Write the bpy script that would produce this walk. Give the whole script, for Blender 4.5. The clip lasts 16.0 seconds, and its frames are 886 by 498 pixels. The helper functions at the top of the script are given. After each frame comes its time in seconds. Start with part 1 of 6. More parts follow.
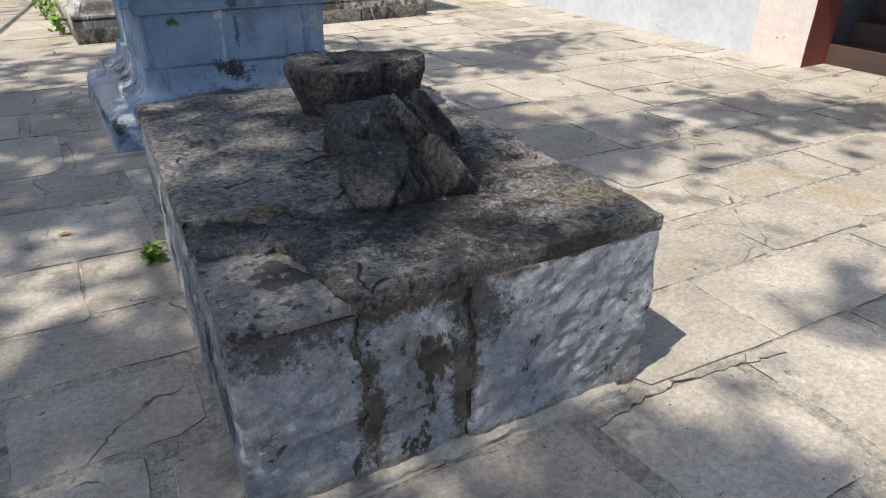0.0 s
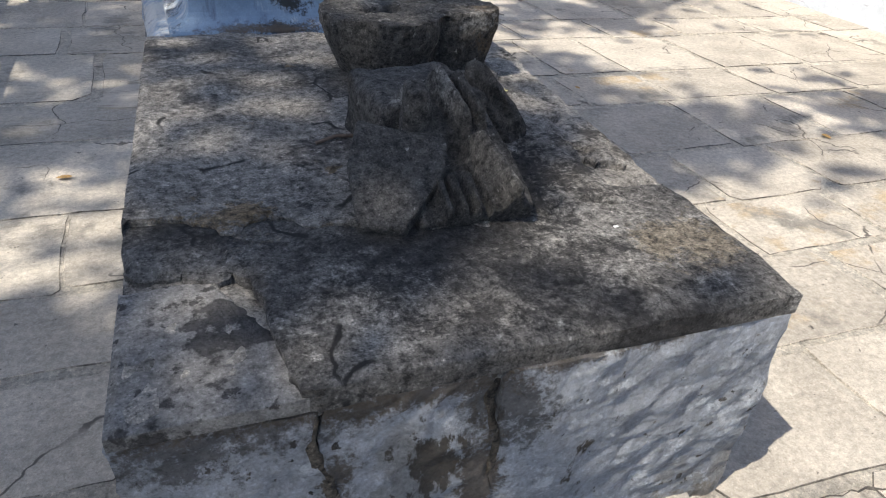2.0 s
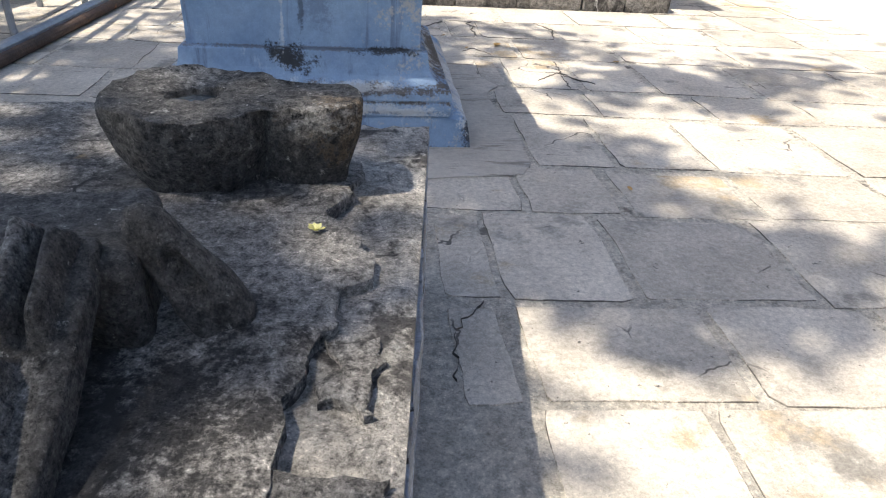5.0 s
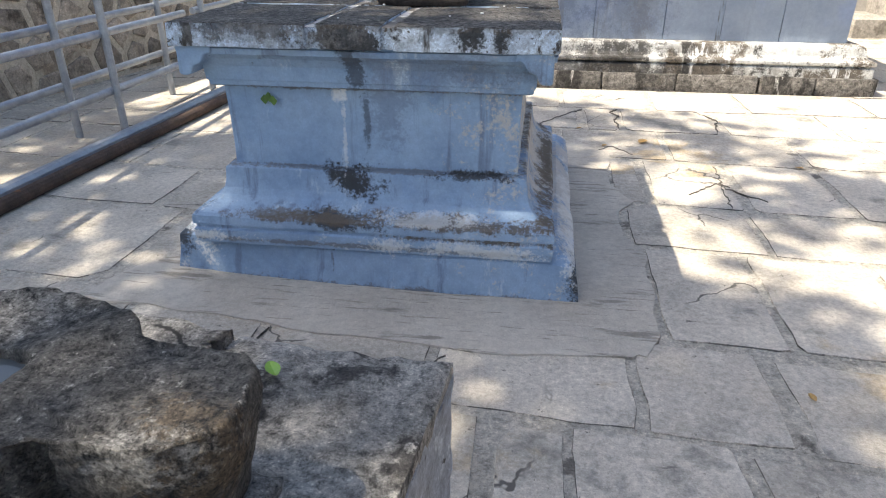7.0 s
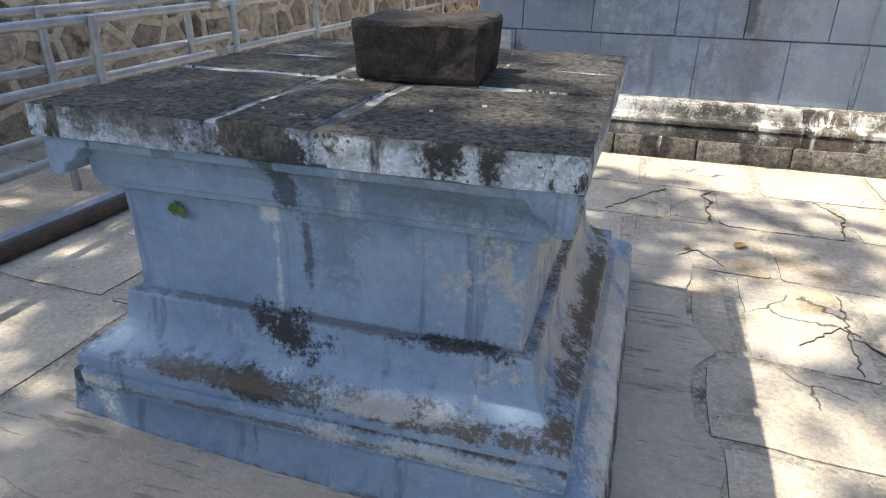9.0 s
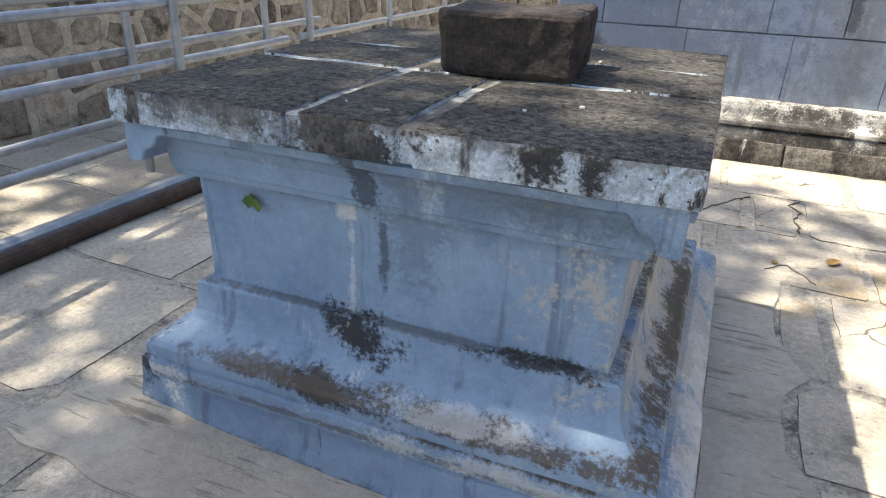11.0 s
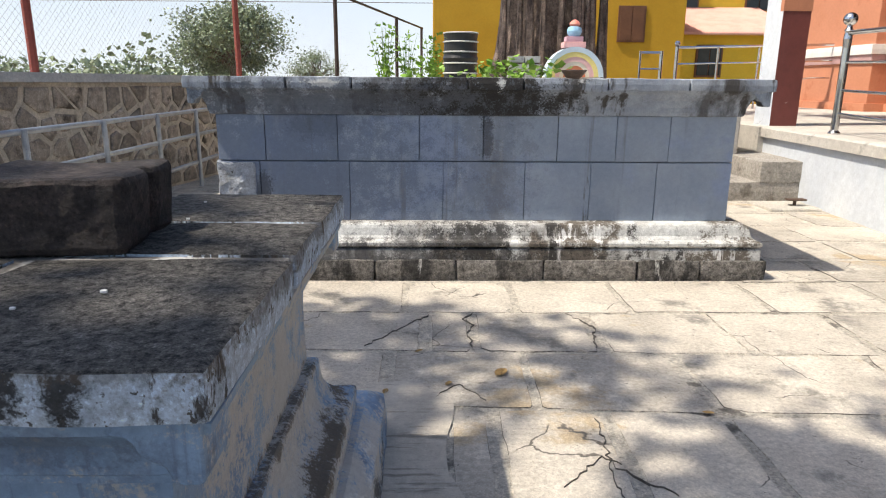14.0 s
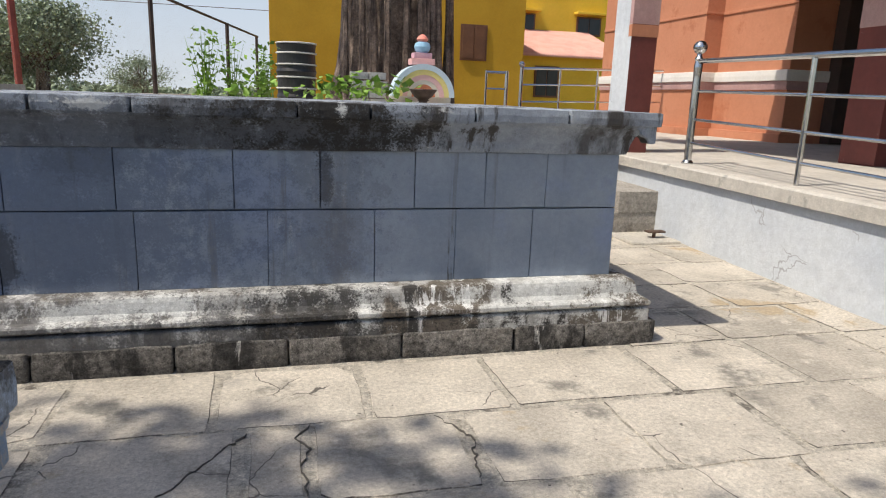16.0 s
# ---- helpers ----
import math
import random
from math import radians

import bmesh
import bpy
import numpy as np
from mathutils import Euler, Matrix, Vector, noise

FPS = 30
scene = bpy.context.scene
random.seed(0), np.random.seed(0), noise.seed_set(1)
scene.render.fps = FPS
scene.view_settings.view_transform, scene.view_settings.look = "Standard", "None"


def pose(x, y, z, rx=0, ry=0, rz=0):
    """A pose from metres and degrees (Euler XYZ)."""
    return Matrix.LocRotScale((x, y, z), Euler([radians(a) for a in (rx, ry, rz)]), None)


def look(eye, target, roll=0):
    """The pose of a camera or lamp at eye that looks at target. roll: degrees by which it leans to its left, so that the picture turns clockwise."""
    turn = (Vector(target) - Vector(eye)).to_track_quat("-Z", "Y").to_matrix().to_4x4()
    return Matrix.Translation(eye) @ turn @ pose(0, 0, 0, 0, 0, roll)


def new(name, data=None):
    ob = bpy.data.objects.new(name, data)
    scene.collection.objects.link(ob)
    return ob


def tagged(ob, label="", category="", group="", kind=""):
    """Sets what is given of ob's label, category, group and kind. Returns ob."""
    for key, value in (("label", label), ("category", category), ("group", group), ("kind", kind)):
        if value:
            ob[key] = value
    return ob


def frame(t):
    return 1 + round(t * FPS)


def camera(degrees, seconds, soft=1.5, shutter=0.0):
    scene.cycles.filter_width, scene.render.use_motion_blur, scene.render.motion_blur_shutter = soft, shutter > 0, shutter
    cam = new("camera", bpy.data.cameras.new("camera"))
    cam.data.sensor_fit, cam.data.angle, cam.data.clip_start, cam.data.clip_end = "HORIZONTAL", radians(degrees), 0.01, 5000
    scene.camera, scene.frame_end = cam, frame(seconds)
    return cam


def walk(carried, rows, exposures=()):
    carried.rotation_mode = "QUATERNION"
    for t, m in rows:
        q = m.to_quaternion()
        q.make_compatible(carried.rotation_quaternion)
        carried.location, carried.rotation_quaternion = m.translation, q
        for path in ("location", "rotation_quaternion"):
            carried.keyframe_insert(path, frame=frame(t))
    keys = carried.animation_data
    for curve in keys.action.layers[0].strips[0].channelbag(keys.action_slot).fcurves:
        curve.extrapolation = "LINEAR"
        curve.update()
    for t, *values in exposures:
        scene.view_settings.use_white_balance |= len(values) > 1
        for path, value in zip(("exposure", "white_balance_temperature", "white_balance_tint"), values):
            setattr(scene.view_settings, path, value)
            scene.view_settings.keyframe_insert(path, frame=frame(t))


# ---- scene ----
cam = camera(67.9, 16.0, soft=1.1)
PATH = [
    (0, (0.158, 0.1, 1.242), (1.078, 1.602, 0.297), 0.5),
    (0.5, (0.284, 0.145, 1.217), (1.028, 1.714, 0.226), 0.9),
    (1, (0.366, 0.27, 1.193), (1.145, 1.794, 0.158), 3.2),
    (1.5, (0.421, 0.452, 1.173), (1.277, 1.907, 0.101), 4.7),
    (2, (0.47, 0.519, 1.178), (1.174, 2.036, 0.081), 4.6),
    (2.5, (0.622, 0.526, 1.186), (1.122, 2.17, 0.163), 1.7),
    (3, (0.774, 0.543, 1.182), (1.359, 2.185, 0.2), -1.3),
    (3.2, (0.845, 0.569, 1.155), (1.529, 2.213, 0.244), -1.9),
    (5.3, (1.464, 1.135, 1.154), (1.583, 2.62, 0.254), 5.9),
    (5.5, (1.466, 1.228, 1.154), (1.529, 2.714, 0.251), 7.5),
    (6, (1.487, 1.364, 1.158), (1.269, 2.822, 0.233), 6.0),
    (6.5, (1.619, 1.59, 1.186), (1.291, 3.081, 0.351), 2.7),
    (7, (1.717, 1.823, 1.177), (1.499, 3.367, 0.405), -0.0),
    (7.5, (1.762, 2.152, 1.211), (1.698, 3.745, 0.516), 0.3),
    (8, (1.844, 2.412, 1.21), (1.683, 3.996, 0.509), -1.2),
    (8.5, (1.91, 2.598, 1.22), (1.511, 4.115, 0.467), -1.4),
    (9, (1.855, 2.717, 1.218), (1.4, 4.235, 0.501), 1.0),
    (9.2, (1.811, 2.75, 1.229), (1.329, 4.279, 0.552), 2.1),
    (11.3, (1.765, 2.79, 1.198), (1.178, 4.232, 0.42), 1.4),
    (11.5, (1.768, 2.784, 1.188), (1.203, 4.205, 0.357), 1.2),
    (12, (1.777, 2.788, 1.175), (1.243, 4.212, 0.328), 0.3),
    (12.5, (1.803, 2.836, 1.197), (1.286, 4.34, 0.49), -1.1),
    (13, (1.895, 2.876, 1.223), (1.575, 4.481, 0.632), -0.5),
    (13.5, (2.02, 2.94, 1.241), (1.912, 4.601, 0.736), 1.1),
    (14, (2.053, 3.095, 1.242), (2.087, 4.782, 0.815), 0.4),
    (14.5, (2.004, 3.368, 1.245), (2.228, 5.039, 0.817), 3.1),
    (15, (2.037, 3.528, 1.268), (2.464, 5.162, 0.851), 2.3),
    (15.5, (2.151, 3.823, 1.294), (2.681, 5.427, 0.88), 0.9),
    (16, (2.17, 4.059, 1.307), (2.6, 5.701, 0.92), 2.0),
]
walk(cam, [(t, look(eye, target, roll)) for t, eye, target, roll in PATH], [(0, 0.08, 6500, 10), (1.5, 0.32, 6500, 10), (3, 0.5, 6500, 10), (5.5, 1.02, 6650, 10), (6, 1.28, 6850, 9), (6.5, 1.48, 7000, 9), (7, 1.1, 6850, 9), (7.5, 0.55, 6750, 9), (8, 0.5, 6750, 9), (8.5, 0.65, 6850, 9), (9, 0.85, 6950, 8), (11.5, 1.1, 7150, 8), (12, 1.1, 7150, 8), (13, 0.9, 7250, 10), (13.5, 0.6, 7000, 10), (14.5, 0.15, 6500, 10), (15.5, -0.03, 6550, 10), (16, -0.12, 6550, 10)])

# ---- light ----
SUN = Vector((-0.58, -0.13, 1.0)).normalized()      # towards the sun
world = bpy.data.worlds.new("sky")
scene.world = world
world.use_nodes = True
wn = world.node_tree
sky = wn.nodes.new("ShaderNodeTexSky")
sky.sky_type = "NISHITA"
sky.sun_disc = False
sky.sun_elevation = math.asin(SUN.z)
sky.sun_rotation = math.atan2(SUN.x, SUN.y)
sky.air_density, sky.dust_density, sky.ozone_density = 1.0, 1.6, 0.7
wn.links.new(sky.outputs[0], wn.nodes["Background"].inputs[0])
wn.nodes["Background"].inputs[1].default_value = 0.15
lamp = bpy.data.lights.new("sun", "SUN")
lamp.energy, lamp.angle, lamp.color = 4.7, radians(0.6), (1.0, 0.93, 0.82)
sun = new("sun", lamp)
sun.matrix_world = look((0, 0, 20), Vector((0, 0, 20)) - SUN)

# ---- tools ----
U = 0.87            # plan units to metres
ORG = {}


def thing(name, x, y, z, label, category, group="", kind=""):
    """An empty at the base of a thing, placed in plan units."""
    ob = tagged(new(name), label, category, group, kind)
    ob.location = Vector((x, y, z)) * U
    ob.empty_display_size = 0.1
    ORG[ob] = ob.location.copy()
    return ob


def part(name, bm, material, parent=None, label="", smooth=False):
    """One mesh object out of a bmesh in plan units, under parent."""
    org = ORG[parent] if parent else Vector((0, 0, 0))
    for v in bm.verts:
        v.co = v.co * U - org
    bm.normal_update()
    me = bpy.data.meshes.new(name)
    if smooth:
        for f in bm.faces:
            f.smooth = True
    bm.to_mesh(me)
    bm.free()
    for m in (material if isinstance(material, (list, tuple)) else [material]):
        me.materials.append(m)
    ob = new(name, me)
    if parent:
        ob.parent = parent
    ORG[ob] = org
    if label:
        ob["label"] = label
    return ob


def solo(name, bm, material, label, category, kind="", group="", smooth=False):
    return tagged(part(name, bm, material, None, "", smooth), label, category, group, kind)


def lattice(bm, shape, n):
    """The skin of a box of n[0] x n[1] x n[2] cells, each point laid by shape(u, v, w), 0 to 1."""
    nx, ny, nz = n
    got = {}

    def vert(i, j, k):
        if (i, j, k) not in got:
            got[i, j, k] = bm.verts.new(shape(i / nx, j / ny, k / nz))
        return got[i, j, k]
    for i in range(nx):
        for j in range(ny):
            bm.faces.new([vert(i, j, 0), vert(i, j + 1, 0), vert(i + 1, j + 1, 0), vert(i + 1, j, 0)])
            bm.faces.new([vert(i, j, nz), vert(i + 1, j, nz), vert(i + 1, j + 1, nz), vert(i, j + 1, nz)])
    for i in range(nx):
        for k in range(nz):
            bm.faces.new([vert(i, 0, k), vert(i + 1, 0, k), vert(i + 1, 0, k + 1), vert(i, 0, k + 1)])
            bm.faces.new([vert(i, ny, k), vert(i, ny, k + 1), vert(i + 1, ny, k + 1), vert(i + 1, ny, k)])
    for j in range(ny):
        for k in range(nz):
            bm.faces.new([vert(0, j, k), vert(0, j, k + 1), vert(0, j + 1, k + 1), vert(0, j + 1, k)])
            bm.faces.new([vert(nx, j, k), vert(nx, j + 1, k), vert(nx, j + 1, k + 1), vert(nx, j, k + 1)])
    return bm


def rounded(p, lo, hi, r):
    q = Vector([min(max(p[a], lo[a] + r), hi[a] - r) for a in range(3)])
    d = p - q
    return q + d.normalized() * r if d.length > 1e-6 else p


def stone(lo, hi, cell=0.1, r=0.012, amp=0.006, freq=4.0, seed=0, bm=None, turn=None):
    """A worn block of stone between two corners."""
    bm = bm or bmesh.new()
    lo, hi = Vector(lo), Vector(hi)
    n = [max(2, min(60, round((hi[a] - lo[a]) / cell))) for a in range(3)]
    r = min(r, min(hi - lo) * 0.45)
    off = Vector((seed * 7.3, seed * 3.1, seed * 1.7))

    def spread(t, c):
        w = r / max(hi[c] - lo[c], 1e-6)
        i = t * n[c]
        if n[c] > 3 and i == 1:
            return w
        if n[c] > 3 and i == n[c] - 1:
            return 1 - w
        return t

    def shape(u, v, w):
        p = Vector([lo[a] + (hi[a] - lo[a]) * spread((u, v, w)[a], a) for a in range(3)])
        q = rounded(p, lo, hi, r)
        if amp:
            q = q + noise.noise_vector((q + off) * freq) * amp + noise.noise_vector((q + off) * freq * 4) * amp * 0.35
        return turn @ q if turn else q
    return lattice(bm, shape, n)


def box(lo, hi, bevel=0.0, bm=None):
    bm = bm or bmesh.new()
    m = Matrix.LocRotScale([(a + b) / 2 for a, b in zip(lo, hi)], None, [b - a for a, b in zip(lo, hi)])
    got = bmesh.ops.create_cube(bm, size=1, matrix=m)
    if bevel:
        es = {e for v in got["verts"] for e in v.link_edges}
        bmesh.ops.bevel(bm, geom=list(es), offset=bevel, segments=2, affect="EDGES", profile=0.5)
    return bm


def tube(pts, r, bm=None, sides=12, caps=True):
    """A round bar through points; r is one radius or one for each point."""
    bm = bm or bmesh.new()
    pts = [Vector(p) for p in pts]
    rings = []
    for i, p in enumerate(pts):
        d = (pts[min(i + 1, len(pts) - 1)] - pts[max(i - 1, 0)]).normalized()
        a = d.orthogonal().normalized() if abs(d.z) > 0.9 else d.cross(Vector((0, 0, 1))).normalized()
        b = d.cross(a)
        rr = r[i] if isinstance(r, (list, tuple)) else r
        rings.append([bm.verts.new(p + (a * math.cos(t) + b * math.sin(t)) * rr)
                      for t in [2 * math.pi * k / sides for k in range(sides)]])
    for p, q in zip(rings, rings[1:]):
        for k in range(sides):
            bm.faces.new([p[k], p[(k + 1) % sides], q[(k + 1) % sides], q[k]])
    if caps:
        bm.faces.new(rings[0][::-1])
        bm.faces.new(rings[-1])
    bmesh.ops.recalc_face_normals(bm, faces=bm.faces)
    return bm


def lathe(x, y, profile, sides=24, bm=None):
    """A turned body about the upright through (x, y): profile rows of (radius, z)."""
    bm = bm or bmesh.new()
    rings = [[bm.verts.new((x + r * math.cos(2 * math.pi * k / sides), y + r * math.sin(2 * math.pi * k / sides), z))
              for k in range(sides)] for r, z in profile]
    for p, q in zip(rings, rings[1:]):
        for k in range(sides):
            bm.faces.new([p[k], p[(k + 1) % sides], q[(k + 1) % sides], q[k]])
    bm.faces.new(rings[0][::-1])
    bm.faces.new(rings[-1])
    return bm


def band(x0, x1, y0, y1, profile, cell=0.09, amp=0.003, seed=0, bm=None):
    """A moulding that runs round a rectangle: profile rows of (z, how far it stands out)."""
    bm = bm or bmesh.new()
    nx, ny = max(2, int((x1 - x0) / cell)), max(2, int((y1 - y0) / cell))
    loop = [(i / nx, 0) for i in range(nx)] + [(1, j / ny) for j in range(ny)] \
        + [(1 - i / nx, 1) for i in range(nx)] + [(0, 1 - j / ny) for j in range(ny)]
    rings = []
    for z, o in profile:
        ring = []
        for u, v in loop:
            p = Vector((x0 - o + (x1 - x0 + 2 * o) * u, y0 - o + (y1 - y0 + 2 * o) * v, z))
            w = noise.noise_vector(p * 3 + Vector((seed, 0, 0))) * amp + noise.noise_vector(p * 13) * amp * 0.5
            w.z *= 0.6
            ring.append(bm.verts.new(p + w))
        rings.append(ring)
    m = len(loop)
    for p, q in zip(rings, rings[1:]):
        for k in range(m):
            bm.faces.new([p[k], p[(k + 1) % m], q[(k + 1) % m], q[k]])
    bm.faces.new(rings[0][::-1])
    bm.faces.new(rings[-1])
    bmesh.ops.triangulate(bm, faces=[f for f in bm.faces if len(f.verts) > 4])
    return bm


def slab_of(outline, z0, z1, edge=0.006, bm=None, amp=0.0, seed=0):
    """A flat piece with an outline of (x, y), its upper edge broken."""
    bm = bm or bmesh.new()
    c = Vector((sum(p[0] for p in outline) / len(outline), sum(p[1] for p in outline) / len(outline), 0))
    low, mid, top = [], [], []
    for x, y in outline:
        p = Vector((x, y, 0))
        d = (c - p)
        inn = p + d.normalized() * min(edge * 1.3, d.length * 0.3)
        w = noise.noise(Vector((x * 2.3, y * 2.3, seed))) * amp
        low.append(bm.verts.new((x, y, z0)))
        mid.append(bm.verts.new((x, y, z1 - edge + w)))
        top.append(bm.verts.new((inn.x, inn.y, z1 + w)))
    n = len(outline)
    for p, q in ((low, mid), (mid, top)):
        for k in range(n):
            bm.faces.new([p[k], p[(k + 1) % n], q[(k + 1) % n], q[k]])
    bm.faces.new(top)
    bmesh.ops.recalc_face_normals(bm, faces=bm.faces)
    return bm


# the low block stands a little turned against the court, its sides not quite square
B1W, B1L, B1H = 1.30, 1.89, 0.60
B1_NEAR, B1_FAR = ((0.378, 1.340), (1.654, 1.271)), ((0.505, 3.250), (1.853, 3.144))


def b1(x, y, z):
    """A place on the low block: x along its front, y along its flank."""
    u, v = x / B1W, y / B1L
    (ax, ay), (bx, by) = B1_NEAR
    (cx, cy), (dx, dy) = B1_FAR
    return Vector(((ax * (1 - u) + bx * u) * (1 - v) + (cx * (1 - u) + dx * u) * v,
                   (ay * (1 - u) + by * u) * (1 - v) + (cy * (1 - u) + dy * u) * v, z))


# ---- materials ----
def surface(name, c1, c2, size=3.0, rough=0.85, bump=0.25, fine=60.0, speck=0.35, stains=(), metal=0.0, vary=0.0, isle=0.0, spots=(), cracks=None):
    """Two tones in clouds, grain, relief and stains. stains: (colour, size, stretch, from, to), where a cloud passes
    from..to.
    spots: (colour, centre, reach, strength) of single stains and painted light or shade, in plan units. cracks: (size,
    width, colour)."""
    speck = min(1.0, speck * 1.3) if speck >= 0.15 else speck
    m = bpy.data.materials.new(name)
    m.use_nodes = True
    t = m.node_tree
    bsdf = t.nodes["Principled BSDF"]

    def node(kind, **kw):
        n = t.nodes.new(kind)
        for k, v in kw.items():
            n.inputs[k].default_value = v
        return n
    geo = t.nodes.new("ShaderNodeNewGeometry")

    def cloud(scale, detail=6, stretch=(1, 1, 1), roughness=0.6, shift=0.0):
        mp = t.nodes.new("ShaderNodeMapping")
        mp.inputs["Scale"].default_value = stretch
        mp.inputs["Location"].default_value = (shift, shift * 1.7, shift * 0.6)
        t.links.new(geo.outputs["Position"], mp.inputs["Vector"])
        n = node("ShaderNodeTexNoise", Scale=scale, Detail=detail, Roughness=roughness)
        t.links.new(mp.outputs[0], n.inputs["Vector"])
        return n.outputs["Fac"]

    def ramp(fac, a, b):
        n = node("ShaderNodeMapRange", **{"From Min": a, "From Max": b})
        n.interpolation_type = "SMOOTHSTEP"
        t.links.new(fac, n.inputs["Value"])
        return n.outputs[0]

    def mix(fac, a, b, how="MIX"):
        n = t.nodes.new("ShaderNodeMix")
        n.data_type, n.blend_type = "RGBA", how
        for sock, val in ((n.inputs[0], fac), (n.inputs[6], a), (n.inputs[7], b)):
            if hasattr(val, "is_output"):
                t.links.new(val, sock)
            else:
                sock.default_value = val if isinstance(val, float) else (*val, 1)
        return n.outputs[2]
    grain = cloud(fine * 0.55, 10, roughness=0.78)
    col = mix(ramp(cloud(size), 0.3, 0.7), c1, c2)
    if vary or isle:
        src = t.nodes.new("ShaderNodeObjectInfo").outputs["Random"] if vary else geo.outputs["Random Per Island"]
        a = vary or isle
        v = node("ShaderNodeMapRange", **{"To Min": 1 - a, "To Max": 1 + a})
        t.links.new(src, v.inputs["Value"])
        cv = t.nodes.new("ShaderNodeCombineColor")
        for k in range(3):
            t.links.new(v.outputs[0], cv.inputs[k])
        col = mix(1.0, col, cv.outputs[0], "MULTIPLY")
    for i, (sc, ssize, stretch, a, b) in enumerate(stains):
        col = mix(ramp(cloud(ssize, 11, stretch, 0.66, 3.1 + 5.7 * i), a, b), col, sc)
    for i, (sc, centre, reach, strength) in enumerate(spots):
        sub = t.nodes.new("ShaderNodeVectorMath")
        sub.operation = "SUBTRACT"
        t.links.new(geo.outputs["Position"], sub.inputs[0])
        sub.inputs[1].default_value = [v * U for v in centre]
        div = t.nodes.new("ShaderNodeVectorMath")
        div.operation = "DIVIDE"
        t.links.new(sub.outputs[0], div.inputs[0])
        div.inputs[1].default_value = [v * U for v in reach]
        far = t.nodes.new("ShaderNodeVectorMath")
        far.operation = "LENGTH"
        t.links.new(div.outputs[0], far.inputs[0])
        ms = t.nodes.new("ShaderNodeMath")
        ms.operation = "MULTIPLY_ADD"
        t.links.new(cloud(11, 8, ONE, 0.62, 1.3 * i), ms.inputs[0])
        ms.inputs[1].default_value = -3.0
        t.links.new(far.outputs["Value"], ms.inputs[2])
        mf = t.nodes.new("ShaderNodeMath")
        mf.operation = "MULTIPLY_ADD"
        t.links.new(cloud(85, 9, ONE, 0.72, 2.3 * i), mf.inputs[0])
        mf.inputs[1].default_value = -2.6
        t.links.new(ms.outputs[0], mf.inputs[2])
        ms = mf
        mr = node("ShaderNodeMapRange", **{"From Min": -1.90, "From Max": -2.35, "To Max": strength})
        t.links.new(ms.outputs[0], mr.inputs["Value"])
        col = mix(mr.outputs[0], col, sc)
    g = node("ShaderNodeMapRange", **{"From Min": 0.37, "From Max": 0.63, "To Min": 1 - speck, "To Max": 1 + speck})
    t.links.new(grain, g.inputs["Value"])
    comb = t.nodes.new("ShaderNodeCombineColor")
    for k in range(3):
        t.links.new(g.outputs[0], comb.inputs[k])
    col = mix(1.0, col, comb.outputs[0], "MULTIPLY")
    flake = cloud(fine * 2.6, 3, roughness=0.6, shift=4.4)
    for f0, f1, to in ((0.56, 0.66, 1 - 0.75 * speck), (0.43, 0.33, 1 + 0.9 * speck)):
        fk = node("ShaderNodeMapRange", **{"From Min": f0, "From Max": f1, "To Min": 1.0, "To Max": to})
        t.links.new(flake, fk.inputs["Value"])
        cf = t.nodes.new("ShaderNodeCombineColor")
        for k in range(3):
            t.links.new(fk.outputs[0], cf.inputs[k])
        col = mix(1.0, col, cf.outputs[0], "MULTIPLY")
    if cracks:
        wob = t.nodes.new("ShaderNodeVectorMath")
        wob.operation = "MULTIPLY_ADD"
        nz = node("ShaderNodeTexNoise", Scale=cracks[0] * 2.5, Detail=4)
        t.links.new(geo.outputs["Position"], nz.inputs["Vector"])
        t.links.new(nz.outputs["Color"], wob.inputs[0])
        wob.inputs[1].default_value = (0.35 / cracks[0],) * 3
        t.links.new(geo.outputs["Position"], wob.inputs[2])
        vo = t.nodes.new("ShaderNodeTexVoronoi")
        vo.feature = "DISTANCE_TO_EDGE"
        vo.inputs["Scale"].default_value = cracks[0]
        t.links.new(wob.outputs[0], vo.inputs["Vector"])
        line = node("ShaderNodeMapRange", **{"From Min": cracks[1] * 1.3, "From Max": cracks[1] * 0.5})
        t.links.new(vo.outputs["Distance"], line.inputs["Value"])
        both = t.nodes.new("ShaderNodeMath")
        both.operation = "MULTIPLY"
        t.links.new(line.outputs[0], both.inputs[0])
        t.links.new(ramp(cloud(cracks[0] * 1.1, 3, ONE, 0.5, 9.0), 0.55, 0.60), both.inputs[1])
        col = mix(both.outputs[0], col, cracks[2])
    t.links.new(col, bsdf.inputs["Base Color"])
    bsdf.inputs["Roughness"].default_value = rough
    bsdf.inputs["Metallic"].default_value = metal
    if bump:
        add = t.nodes.new("ShaderNodeMath")
        add.operation = "ADD"
        t.links.new(grain, add.inputs[0])
        t.links.new(cloud(fine * 0.35, 6, roughness=0.7), add.inputs[1])
        bp = node("ShaderNodeBump", Strength=min(1.0, bump * 1.3), Distance=0.03)
        t.links.new(add.outputs[0], bp.inputs["Height"])
        t.links.new(bp.outputs[0], bsdf.inputs["Normal"])
    return m


